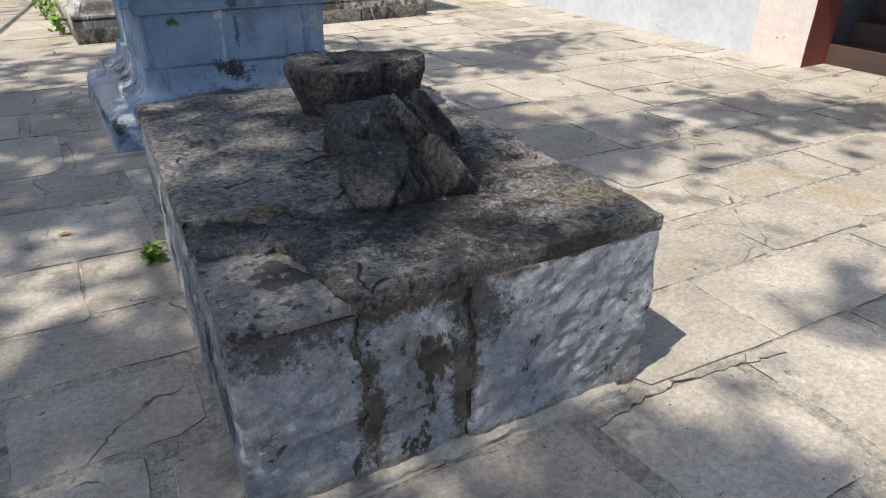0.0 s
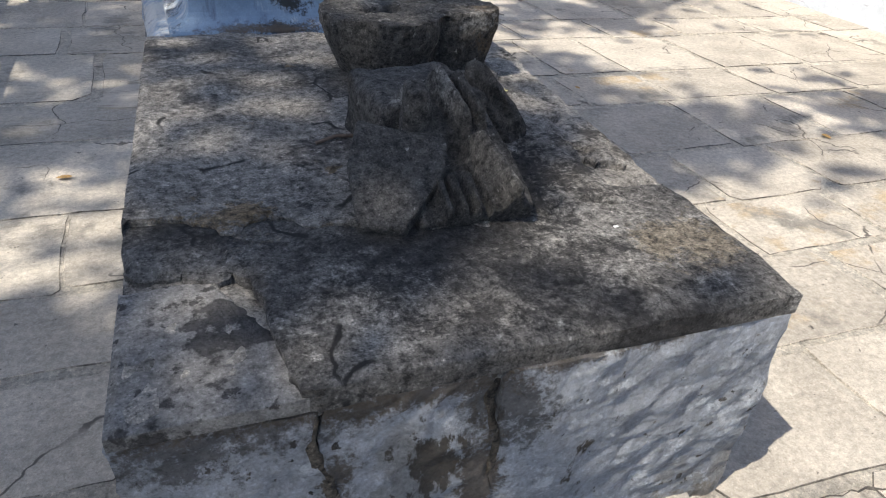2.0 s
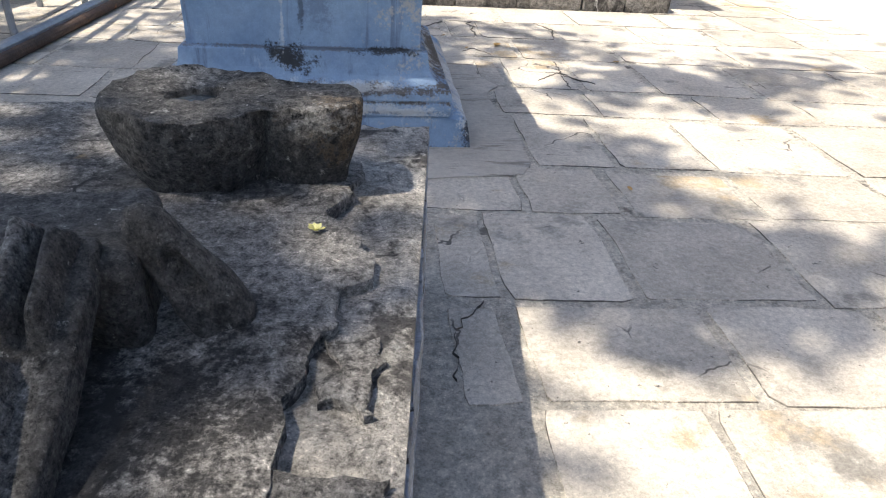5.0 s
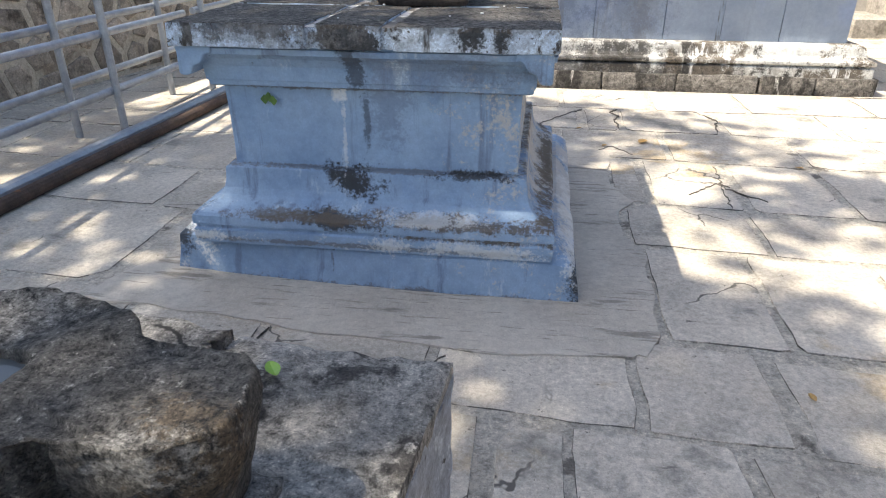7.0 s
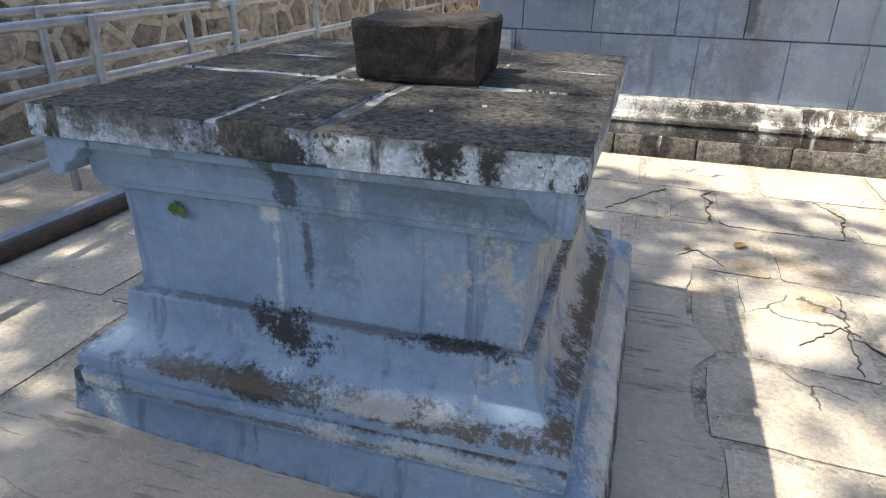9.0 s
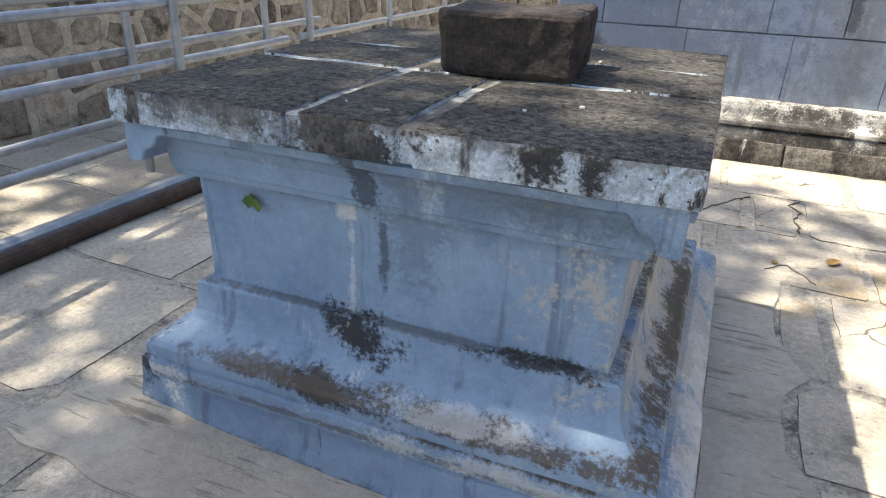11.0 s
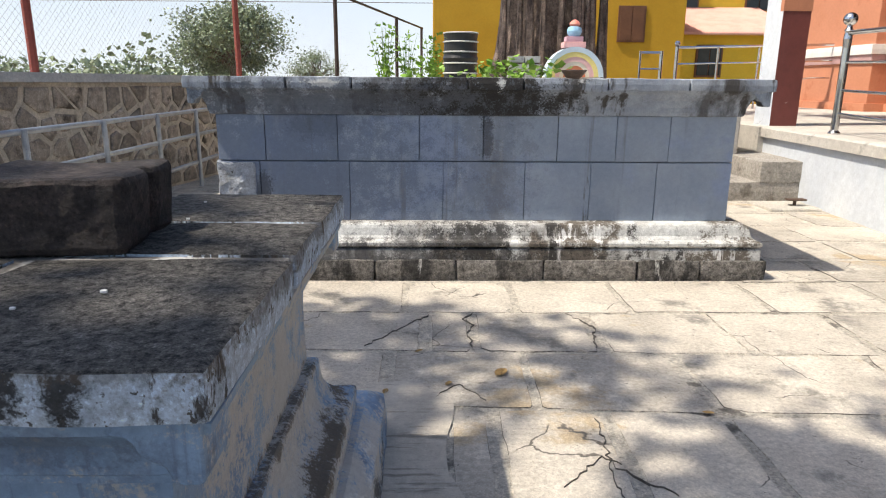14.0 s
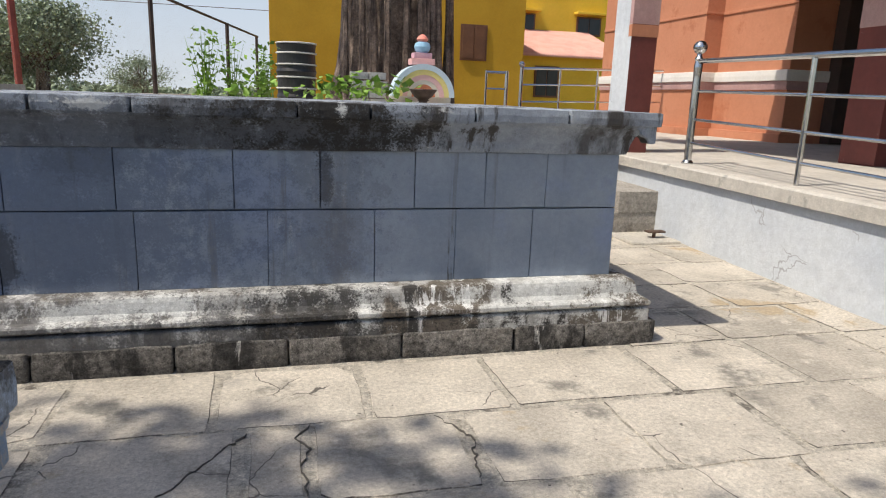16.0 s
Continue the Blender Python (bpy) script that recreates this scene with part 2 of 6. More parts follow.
ONE, DRIP = (1, 1, 1), (1, 1, 0.12)
BLACK, UMBER, CHALK, GRIME = (0.030, 0.028, 0.026), (0.12, 0.095, 0.07), (0.66, 0.66, 0.63), (0.27, 0.24, 0.20)
BEIGE = (0.50, 0.47, 0.42)
PALE, TAN, SOOT = (0.38, 0.36, 0.33), (0.30, 0.25, 0.18), (0.040, 0.038, 0.038)
FLAG = surface("flagstone", (0.40, 0.360, 0.302), (0.56, 0.505, 0.425), 2.6, 0.8, 0.3, 85, 0.20,
               [((0.25, 0.23, 0.198), 2.2, ONE, 0.56, 0.66), ((0.58, 0.53, 0.45), 6.0, ONE, 0.56, 0.70), ((0.11, 0.098, 0.085), 14, ONE, 0.66, 0.70), ((0.43, 0.34, 0.225), 1.3, ONE, 0.58, 0.66), ((0.16, 0.145, 0.125), 38, ONE, 0.66, 0.69)], vary=0.13, cracks=(1.9, 0.006, (0.12, 0.105, 0.09)))
JOINT = surface("dark_joint_filling", (0.47, 0.425, 0.355), (0.60, 0.55, 0.465), 7, 0.95, 0.6, 60, 0.3, [((0.20, 0.178, 0.15), 3.4, ONE, 0.60, 0.66)])
MORTAR = surface("cement_mortar", (0.42, 0.39, 0.34), (0.52, 0.48, 0.41), 4, 0.9, 0.3, 90, 0.2, [((0.24, 0.22, 0.19), 3, ONE, 0.58, 0.7)])
EARTH = surface("dry_earth", (0.30, 0.24, 0.17), (0.38, 0.31, 0.22), 0.6, 0.95, 0.3, 20, 0.3, [((0.12, 0.16, 0.05), 0.5, ONE, 0.5, 0.6)])
# BEIGE paints worn limewash and warm light off the floor onto the right face
BLUE = surface("blue_limewash", (0.205, 0.30, 0.43), (0.30, 0.405, 0.53), 2.5, 0.85, 0.25, 50, 0.09,
               [((0.165, 0.25, 0.385), 3.2, (1, 1, 0.7), 0.52, 0.66), ((0.17, 0.225, 0.31), 9, (1, 1, 0.06), 0.57, 0.64), ((0.42, 0.50, 0.58), 8, (1, 1, 0.25), 0.59, 0.66), ((0.05, 0.045, 0.04), 16, (1, 1, 1.4), 0.70, 0.72), ((0.09, 0.085, 0.08), 7, (1, 1, 0.06), 0.68, 0.72)],
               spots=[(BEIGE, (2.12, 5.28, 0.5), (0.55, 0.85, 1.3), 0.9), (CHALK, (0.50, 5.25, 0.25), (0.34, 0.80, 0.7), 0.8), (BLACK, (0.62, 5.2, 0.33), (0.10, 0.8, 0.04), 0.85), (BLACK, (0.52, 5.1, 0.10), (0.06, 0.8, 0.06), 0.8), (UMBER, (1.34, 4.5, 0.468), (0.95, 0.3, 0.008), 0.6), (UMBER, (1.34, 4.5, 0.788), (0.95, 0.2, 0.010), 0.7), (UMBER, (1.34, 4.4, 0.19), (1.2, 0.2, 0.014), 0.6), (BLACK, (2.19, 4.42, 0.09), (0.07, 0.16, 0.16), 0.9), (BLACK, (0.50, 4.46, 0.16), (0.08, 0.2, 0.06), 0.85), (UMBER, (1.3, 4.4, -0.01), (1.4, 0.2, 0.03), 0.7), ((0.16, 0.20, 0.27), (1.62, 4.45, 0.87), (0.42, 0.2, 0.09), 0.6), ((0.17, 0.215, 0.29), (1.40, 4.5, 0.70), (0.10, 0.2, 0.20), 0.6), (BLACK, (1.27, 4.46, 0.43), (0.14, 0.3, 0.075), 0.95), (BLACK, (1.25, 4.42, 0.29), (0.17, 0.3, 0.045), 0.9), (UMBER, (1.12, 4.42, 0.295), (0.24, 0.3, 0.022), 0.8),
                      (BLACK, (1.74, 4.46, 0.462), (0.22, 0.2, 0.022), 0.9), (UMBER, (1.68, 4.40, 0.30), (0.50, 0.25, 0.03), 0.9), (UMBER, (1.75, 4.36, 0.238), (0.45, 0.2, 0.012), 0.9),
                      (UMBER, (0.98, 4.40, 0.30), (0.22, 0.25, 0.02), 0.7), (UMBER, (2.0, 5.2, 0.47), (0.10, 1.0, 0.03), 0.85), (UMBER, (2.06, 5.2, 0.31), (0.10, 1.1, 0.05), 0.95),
                      (BLACK, (2.2, 5.0, 0.06), (0.07, 1.0, 0.10), 0.8), (BLACK, (1.30, 4.46, 0.90), (0.05, 0.2, 0.16), 0.7), (BLACK, (1.33, 4.5, 0.68), (0.016, 0.2, 0.18), 0.6), (BLACK, (1.8, 4.45, 0.88), (0.30, 0.2, 0.05), 0.25),
                      (CHALK, (1.22, 4.5, 0.76), (0.035, 0.2, 0.035), 0.8), (CHALK, (1.235, 4.5, 0.60), (0.010, 0.2, 0.16), 0.6), (CHALK, (1.75, 4.36, 0.20), (0.5, 0.2, 0.05), 0.7), (CHALK, (0.62, 4.42, 0.20), (0.22, 0.2, 0.03), 0.8), (CHALK, (2.16, 4.9, 0.16), (0.08, 0.7, 0.10), 0.7), (CHALK, (1.6, 4.40, 0.31), (0.22, 0.2, 0.025), 0.55)])
BLUE_EDGE = surface("blue_limewash_worn", (0.42, 0.51, 0.62), (0.58, 0.65, 0.72), 3.5, 0.9, 0.5, 50, 0.3,
                    [((0.07, 0.067, 0.065), 13, (1, 1, 0.30), 0.56, 0.60), ((0.05, 0.045, 0.04), 2.5, (1, 1, 0.3), 0.58, 0.63), ((0.10, 0.095, 0.09), 34, ONE, 0.60, 0.63)],
                    spots=[(BLACK, (1.32, 4.4, 1.0), (0.20, 0.15, 0.12), 0.95), (BLACK, (0.90, 4.4, 1.03), (0.34, 0.1, 0.05), 0.8), (BLACK, (1.72, 4.4, 1.005), (0.07, 0.1, 0.07), 0.95), (BLACK, (1.84, 4.4, 1.005), (0.04, 0.1, 0.07), 0.95), (UMBER, (1.45, 4.4, 1.035), (1.1, 0.1, 0.02), 0.5), (UMBER, (2.05, 5.1, 1.03), (0.1, 1.0, 0.04), 0.7), ((0.20, 0.19, 0.18), (1.0, 4.4, 1.0), (0.4, 0.1, 0.06), 0.5)])
# the broad spot at x 1.2 paints shade over the wall's left part
GREYWASH = surface("grey_blue_limewash", (0.235, 0.278, 0.345), (0.315, 0.357, 0.415), 2.0, 0.85, 0.16, 50, 0.07,
                   [((0.25, 0.30, 0.41), 1.6, ONE, 0.50, 0.62), ((0.18, 0.19, 0.21), 5.5, (1, 1, 0.05), 0.57, 0.68), ((0.40, 0.43, 0.46), 4, (1, 1, 0.2), 0.56, 0.66), ((0.10, 0.10, 0.10), 9, (1, 1, 0.10), 0.64, 0.70)], vary=0.05,
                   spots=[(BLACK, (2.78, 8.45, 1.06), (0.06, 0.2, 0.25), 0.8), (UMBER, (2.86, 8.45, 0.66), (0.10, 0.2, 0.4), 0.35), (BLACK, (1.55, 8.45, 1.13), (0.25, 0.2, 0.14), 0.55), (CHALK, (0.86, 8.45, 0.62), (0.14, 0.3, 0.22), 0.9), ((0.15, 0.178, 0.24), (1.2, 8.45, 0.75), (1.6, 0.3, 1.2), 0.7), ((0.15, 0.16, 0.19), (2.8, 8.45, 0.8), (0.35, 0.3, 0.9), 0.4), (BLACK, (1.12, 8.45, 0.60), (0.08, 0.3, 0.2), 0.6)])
# a wide dark spot deepens the left of cornice and slabs
GREYWASH_EDGE = surface("grey_limewash_stained", (0.245, 0.275, 0.325), (0.35, 0.38, 0.42), 3.0, 0.9, 0.3, 50, 0.14,
                        [((0.10, 0.10, 0.105), 2.2, (1, 1, 0.4), 0.50, 0.62), ((0.06, 0.055, 0.052), 6.5, (1, 1, 0.12), 0.53, 0.60), ((0.68, 0.68, 0.66), 5, ONE, 0.62, 0.7)],
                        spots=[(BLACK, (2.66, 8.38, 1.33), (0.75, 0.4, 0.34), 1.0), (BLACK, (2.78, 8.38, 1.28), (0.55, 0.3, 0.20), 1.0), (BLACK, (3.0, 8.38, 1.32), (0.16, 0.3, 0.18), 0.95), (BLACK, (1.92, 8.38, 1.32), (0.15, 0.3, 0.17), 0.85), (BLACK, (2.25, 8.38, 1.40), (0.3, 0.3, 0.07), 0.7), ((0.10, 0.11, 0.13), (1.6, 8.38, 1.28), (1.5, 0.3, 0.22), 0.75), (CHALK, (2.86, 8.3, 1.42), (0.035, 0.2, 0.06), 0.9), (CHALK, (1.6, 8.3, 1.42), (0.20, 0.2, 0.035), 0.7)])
# real stains, plus a broad spot painting shade on the moulding's left
STAINED_SHADED = surface("stained_shaded_limewash_stone", (0.36, 0.35, 0.325), (0.50, 0.49, 0.465), 4, 0.9, 0.3, 60, 0.16,
                  [((0.13, 0.11, 0.088), 2.6, (1, 1, 0.3), 0.50, 0.56), ((0.05, 0.046, 0.042), 5, (1, 1, 0.12), 0.56, 0.61), ((0.68, 0.67, 0.65), 6, DRIP, 0.57, 0.60)],
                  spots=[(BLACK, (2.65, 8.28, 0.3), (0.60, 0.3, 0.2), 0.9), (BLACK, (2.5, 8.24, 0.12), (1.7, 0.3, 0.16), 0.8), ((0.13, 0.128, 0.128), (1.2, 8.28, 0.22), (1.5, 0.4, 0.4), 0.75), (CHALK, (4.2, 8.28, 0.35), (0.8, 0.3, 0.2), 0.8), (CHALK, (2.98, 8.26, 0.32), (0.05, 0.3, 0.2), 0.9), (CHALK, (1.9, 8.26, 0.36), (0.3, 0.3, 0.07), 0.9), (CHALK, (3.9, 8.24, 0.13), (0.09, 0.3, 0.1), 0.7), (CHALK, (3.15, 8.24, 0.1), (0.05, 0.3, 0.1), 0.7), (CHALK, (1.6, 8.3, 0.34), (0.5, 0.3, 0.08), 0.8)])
STEPSTONE = surface("dark_dressed_step_granite", (0.15, 0.138, 0.122), (0.26, 0.24, 0.215), 5, 0.92, 0.9, 55, 0.55, [((0.05, 0.046, 0.042), 3.5, (1, 1, 0.4), 0.53, 0.62), ((0.46, 0.445, 0.415), 7, (1, 1, 0.25), 0.60, 0.64)], vary=0.15)
TOPSTONE = surface("lichened_granite_top", (0.075, 0.069, 0.063), (0.145, 0.134, 0.121), 3.5, 0.95, 0.9, 95, 0.85,
                   [((0.28, 0.26, 0.22), 7, ONE, 0.60, 0.70), ((0.02, 0.02, 0.02), 2.2, ONE, 0.58, 0.7)], vary=0.15)
ROUGHBED = surface("broken_bare_stone", (0.35, 0.325, 0.29), (0.53, 0.495, 0.445), 6, 0.95, 1.0, 80, 0.5,
                   [((0.10, 0.092, 0.085), 7, ONE, 0.53, 0.60), ((0.50, 0.48, 0.44), 14, ONE, 0.60, 0.64), ((0.07, 0.065, 0.062), 3, ONE, 0.60, 0.67)])
CRUST_OLD = surface("weathered_grey_plaster_top", (0.26, 0.242, 0.22), (0.39, 0.365, 0.333), 5.0, 0.95, 0.8, 90, 0.6,
                    [((0.12, 0.112, 0.106), 5, ONE, 0.54, 0.62), ((0.46, 0.435, 0.40), 26, ONE, 0.60, 0.64), ((0.22, 0.165, 0.10), 7, ONE, 0.62, 0.70)],
                    cracks=(4.0, 0.02, (0.04, 0.037, 0.035)), spots=[((0.035, 0.033, 0.032), b1(0.80, 0.58, 0.6), (0.46, 0.26, 0.2), 0.9), ((0.06, 0.057, 0.055), b1(0.70, 1.34, 0.6), (0.48, 0.16, 0.2), 0.75), ((0.075, 0.07, 0.066), b1(0.18, 1.70, 0.6), (0.30, 0.14, 0.2), 0.6), ((0.26, 0.17, 0.07), b1(0.20, 0.52, 0.6), (0.12, 0.07, 0.2), 0.7)])
CRUST = surface("broken_plaster_top", (0.115, 0.109, 0.103), (0.215, 0.203, 0.188), 4.5, 0.95, 0.8, 85, 0.65,
                [((0.36, 0.345, 0.32), 10, ONE, 0.575, 0.61), ((0.05, 0.047, 0.046), 3.4, ONE, 0.52, 0.60), ((0.20, 0.13, 0.06), 8, ONE, 0.70, 0.76)],
                cracks=(4.5, 0.02, (0.025, 0.023, 0.022)), spots=[(GRIME, b1(1.22, 1.55, 0.6), (0.22, 0.5, 0.2), 0.8), (PALE, b1(0.44, 0.16, 0.6), (0.15, 0.16, 0.2), 0.7), (PALE, b1(0.98, 0.36, 0.6), (0.24, 0.22, 0.2), 0.75), (TAN, b1(1.15, 0.22, 0.6), (0.14, 0.12, 0.2), 0.75),
                       (SOOT, b1(0.70, 0.34, 0.6), (0.42, 0.32, 0.2), 0.88), (SOOT, b1(0.80, 0.90, 0.6), (0.30, 0.40, 0.2), 0.9), (TAN, b1(0.20, 0.75, 0.6), (0.16, 0.30, 0.2), 0.6), (PALE, b1(1.25, 1.1, 0.6), (0.08, 0.35, 0.2), 0.7), (SOOT, b1(0.10, 0.52, 0.6), (0.2, 0.12, 0.2), 0.8)])
WHITEWASH = surface("peeling_whitewash", (0.42, 0.445, 0.49), (0.57, 0.595, 0.64), 5, 0.9, 0.8, 60, 0.22,
                    [((0.37, 0.37, 0.37), 4, ONE, 0.54, 0.62), ((0.70, 0.725, 0.76), 9, ONE, 0.57, 0.61), ((0.10, 0.087, 0.073), 6.0, (1, 1, 0.5), 0.60, 0.63), ((0.13, 0.12, 0.11), 19, ONE, 0.63, 0.66), ((0.06, 0.055, 0.05), 26, ONE, 0.66, 0.69)],
                    spots=[((0.09, 0.083, 0.076), b1(0.12, 0, 0.53), (0.24, 0.15, 0.10), 0.8), ((0.09, 0.083, 0.076), b1(0.66, 0, 0.50), (0.10, 0.15, 0.16), 0.8), (UMBER, b1(0.34, 0, 0.22), (0.045, 0.15, 0.24), 0.9), (UMBER, b1(0.615, 0, 0.24), (0.05, 0.15, 0.30), 0.9), (UMBER, b1(0.47, 0, 0.545), (0.20, 0.15, 0.055), 0.9), (UMBER, b1(0.15, 0, 0.56), (0.3, 0.15, 0.04), 0.8),
                           (UMBER, b1(0.85, 0, 0.575), (0.35, 0.15, 0.03), 0.8), (GRIME, b1(0.67, 0, 0.0), (1.0, 0.2, 0.06), 0.8), (GRIME, b1(0.1, 0, 0.02), (0.4, 0.2, 0.05), 0.5), (BLACK, b1(0, 0.3, 0.25), (0.1, 0.35, 0.12), 0.7)])
WALLWHITE = surface("white_plaster", (0.52, 0.555, 0.60), (0.62, 0.65, 0.68), 1.2, 0.9, 0.2, 25, 0.08, cracks=(2.1, 0.007, (0.38, 0.39, 0.41)), stains=
                    [((0.56, 0.58, 0.62), 2.0, (1, 1, 0.4), 0.55, 0.7), ((0.34, 0.33, 0.32), 9, (1, 1, 2), 0.70, 0.73)])
LEDGE = surface("worn_pale_ledge", (0.47, 0.435, 0.385), (0.57, 0.53, 0.47), 2, 0.9, 0.3, 30, 0.12, [((0.36, 0.34, 0.30), 5, ONE, 0.58, 0.68)])
ORANGE = surface("orange_wall_paint", (0.50, 0.205, 0.112), (0.56, 0.238, 0.135), 1.0, 0.8, 0.06, 30, 0.05, [((0.44, 0.16, 0.08), 2, ONE, 0.55, 0.7)])
MAROON = surface("maroon_paint", (0.14, 0.036, 0.03), (0.19, 0.05, 0.04), 2.0, 0.6, 0.08, 30, 0.08, [((0.36, 0.25, 0.22), 12, ONE, 0.66, 0.70)])
MAUVE = surface("faded_mauve_paint", (0.42, 0.25, 0.24), (0.50, 0.32, 0.30), 2.0, 0.7, 0.08, 30, 0.08)
PINKWHITE = surface("scuffed_pink_white_paint", (0.66, 0.57, 0.53), (0.74, 0.67, 0.62), 2.0, 0.8, 0.15, 30, 0.08, [((0.30, 0.10, 0.08), 7, ONE, 0.64, 0.68)])
CREAM = surface("cream_band_paint", (0.74, 0.71, 0.66), (0.80, 0.78, 0.74), 2.0, 0.7, 0.06, 30, 0.05)
# ochre made darker, the shade on that front put into the paint
YELLOW = surface("ochre_paint_with_shade", (0.47, 0.265, 0.012), (0.54, 0.315, 0.02), 0.8, 0.8, 0.06, 25, 0.05, [((0.48, 0.27, 0.015), 1.5, DRIP, 0.55, 0.7)])
# yellow made brighter, sunlight on the further houses put into the paint
YELLOW_B = surface("yellow_paint_with_sun", (0.72, 0.47, 0.03), (0.78, 0.53, 0.05), 0.8, 0.8, 0.06, 25, 0.05)
TILE_PINK = surface("pink_roof_tile", (0.62, 0.34, 0.28), (0.70, 0.42, 0.35), 2, 0.8, 0.1, 30, 0.12)
BROWNWOOD = surface("brown_painted_shutter", (0.13, 0.055, 0.025), (0.17, 0.075, 0.035), 3, 0.6, 0.1, 40, 0.1)
DARKGLASS = surface("dark_window_pane", (0.02, 0.022, 0.025), (0.03, 0.032, 0.035), 3, 0.15, 0.0, 40, 0.02)
# porch surfaces near black: the interior's shade is put into their colour
SHADE = surface("shade_toned_plaster", (0.055, 0.036, 0.032), (0.08, 0.05, 0.042), 2, 0.8, 0.05, 30, 0.05)
GALV = surface("grey_painted_pipe", (0.30, 0.32, 0.35), (0.42, 0.44, 0.47), 9, 0.42, 0.05, 60, 0.1, [((0.16, 0.09, 0.05), 12, ONE, 0.66, 0.72)], metal=0.65)
RUST = surface("rusted_pipe", (0.065, 0.042, 0.032), (0.11, 0.07, 0.05), 9, 0.75, 0.2, 60, 0.2, [((0.30, 0.12, 0.04), 3, ONE, 0.60, 0.66)], metal=0.25)
RED_IRON = surface("red_oxide_iron", (0.24, 0.05, 0.035), (0.30, 0.07, 0.05), 5, 0.7, 0.1, 60, 0.1)
DARKIRON = surface("dark_iron", (0.05, 0.035, 0.03), (0.09, 0.06, 0.05), 5, 0.6, 0.1, 60, 0.1, metal=0.4)
STEEL = surface("polished_stainless_steel", (0.55, 0.55, 0.55), (0.65, 0.65, 0.65), 3, 0.2, 0.0, 60, 0.02, metal=1.0)
RUBBLE = surface("brown_rubble_stone", (0.25, 0.205, 0.16), (0.37, 0.305, 0.24), 4, 0.9, 0.5, 30, 0.3, [((0.09, 0.07, 0.05), 3, ONE, 0.55, 0.65)], vary=0.35)
POINTING = surface("sandy_pointing_mortar", (0.45, 0.385, 0.30), (0.56, 0.485, 0.385), 4, 0.95, 0.4, 40, 0.2, [((0.25, 0.20, 0.15), 2, ONE, 0.55, 0.68)])
COPING = surface("grey_cement_coping", (0.36, 0.36, 0.35), (0.45, 0.44, 0.42), 3, 0.9, 0.3, 40, 0.15)
BARK = surface("fig_tree_bark", (0.12, 0.085, 0.065), (0.24, 0.18, 0.145), 2.5, 0.95, 0.6, 14, 0.35, [((0.05, 0.035, 0.028), 3, (2.5, 2.5, 0.25), 0.50, 0.62)])
LEAF = surface("green_leaf", (0.05, 0.11, 0.02), (0.09, 0.17, 0.03), 6, 0.55, 0.0, 40, 0.15, isle=0.35)
BRIGHTLEAF = surface("bright_green_leaf", (0.13, 0.26, 0.025), (0.22, 0.36, 0.05), 6, 0.5, 0.0, 40, 0.12, isle=0.3)
# paler far leaves: the distance haze is put into this colour
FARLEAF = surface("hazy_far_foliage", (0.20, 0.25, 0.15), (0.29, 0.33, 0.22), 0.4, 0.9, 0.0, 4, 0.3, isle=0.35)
BLACKPLASTIC = surface("black_plastic", (0.018, 0.018, 0.019), (0.03, 0.03, 0.03), 5, 0.45, 0.05, 60, 0.1)
ROPE = surface("pale_rope", (0.55, 0.55, 0.52), (0.65, 0.64, 0.6), 9, 0.9, 0.1, 90, 0.1)


def paint(name, c, rough=0.6):
    return surface(name, c, tuple(min(1, v * 1.08) for v in c), 5, rough, 0.04, 60, 0.05)


# ---- ground and setting ----
def edge_x(y):
    """The foot of the raised walkway's face."""
    return 6.53 + (y - 4.38) * 0.065


def wall_x(y):
    """The face of the rubble wall."""
    return -1.75 + 0.19 * (y - 10)


ground = solo("ground", box((-400, -400, -0.5), (400, 400, -0.03)), EARTH, "dry earth with patches of grass reaching the horizon", "ground", "structure")
bed = solo("floor", box((-3.6, -3, -0.028), (9.5, 14.5, -0.0035)), JOINT, "cement bedding between worn courtyard flagstones", "floor", "structure")


# the low whitewashed block
def masonry(lo, hi, seed, cell=0.03, amp=0.012):
    """One rough, thickly limewashed stone of the low block."""
    lo, hi = Vector(lo), Vector(hi)
    n = [max(3, min(46, round((hi[a] - lo[a]) / cell))) for a in range(3)]

    def shape(u, v, w):
        p = Vector((lo.x + (hi.x - lo.x) * u, lo.y + (hi.y - lo.y) * v, lo.z + (hi.z - lo.z) * w))
        q = rounded(p, lo, hi, 0.005)
        k = Vector((seed * 5.1, seed * 2.3, 0))
        if 0.1 < q.x < 0.9:
            q.x += 0.03 * noise.noise(Vector((3.0, 0.5, q.z * 7))) + 0.012 * noise.noise(Vector((9.0, 0.5, q.z * 25)))
        d = noise.noise_vector((q + k) * 3.2) * amp + noise.noise_vector((q + k) * 11) * amp * 0.55 + noise.noise_vector((q + k) * 27) * amp * 0.6
        ridge = max(0.0, noise.noise((q + k) * 7)) * amp * 1.2
        d.y -= ridge * 0.5
        if w > 0.9:
            d.z *= 0.5
        return b1(*(q + d))
    return lattice(bmesh.new(), shape, n)


low = thing("stone_platform", *b1(B1W / 2, B1L / 2, 0), "low whitewashed stone platform with cracked blackened top", "platform")
part("stone", masonry((0, 0, 0.232), (0.3165, 0.62, 0.56), 1, 0.022), WHITEWASH, low)
part("stone", masonry((0.003, 0.008, -0.01), (0.350, 0.62, 0.231), 6, 0.022), WHITEWASH, low)
part("stone", masonry((0.3175, 0.003, 0.197), (0.6395, 0.60, 0.562), 2, 0.022), WHITEWASH, low)
part("stone", masonry((0.351, 0.006, -0.01), (0.6395, 0.60, 0.196), 7, 0.022), WHITEWASH, low)
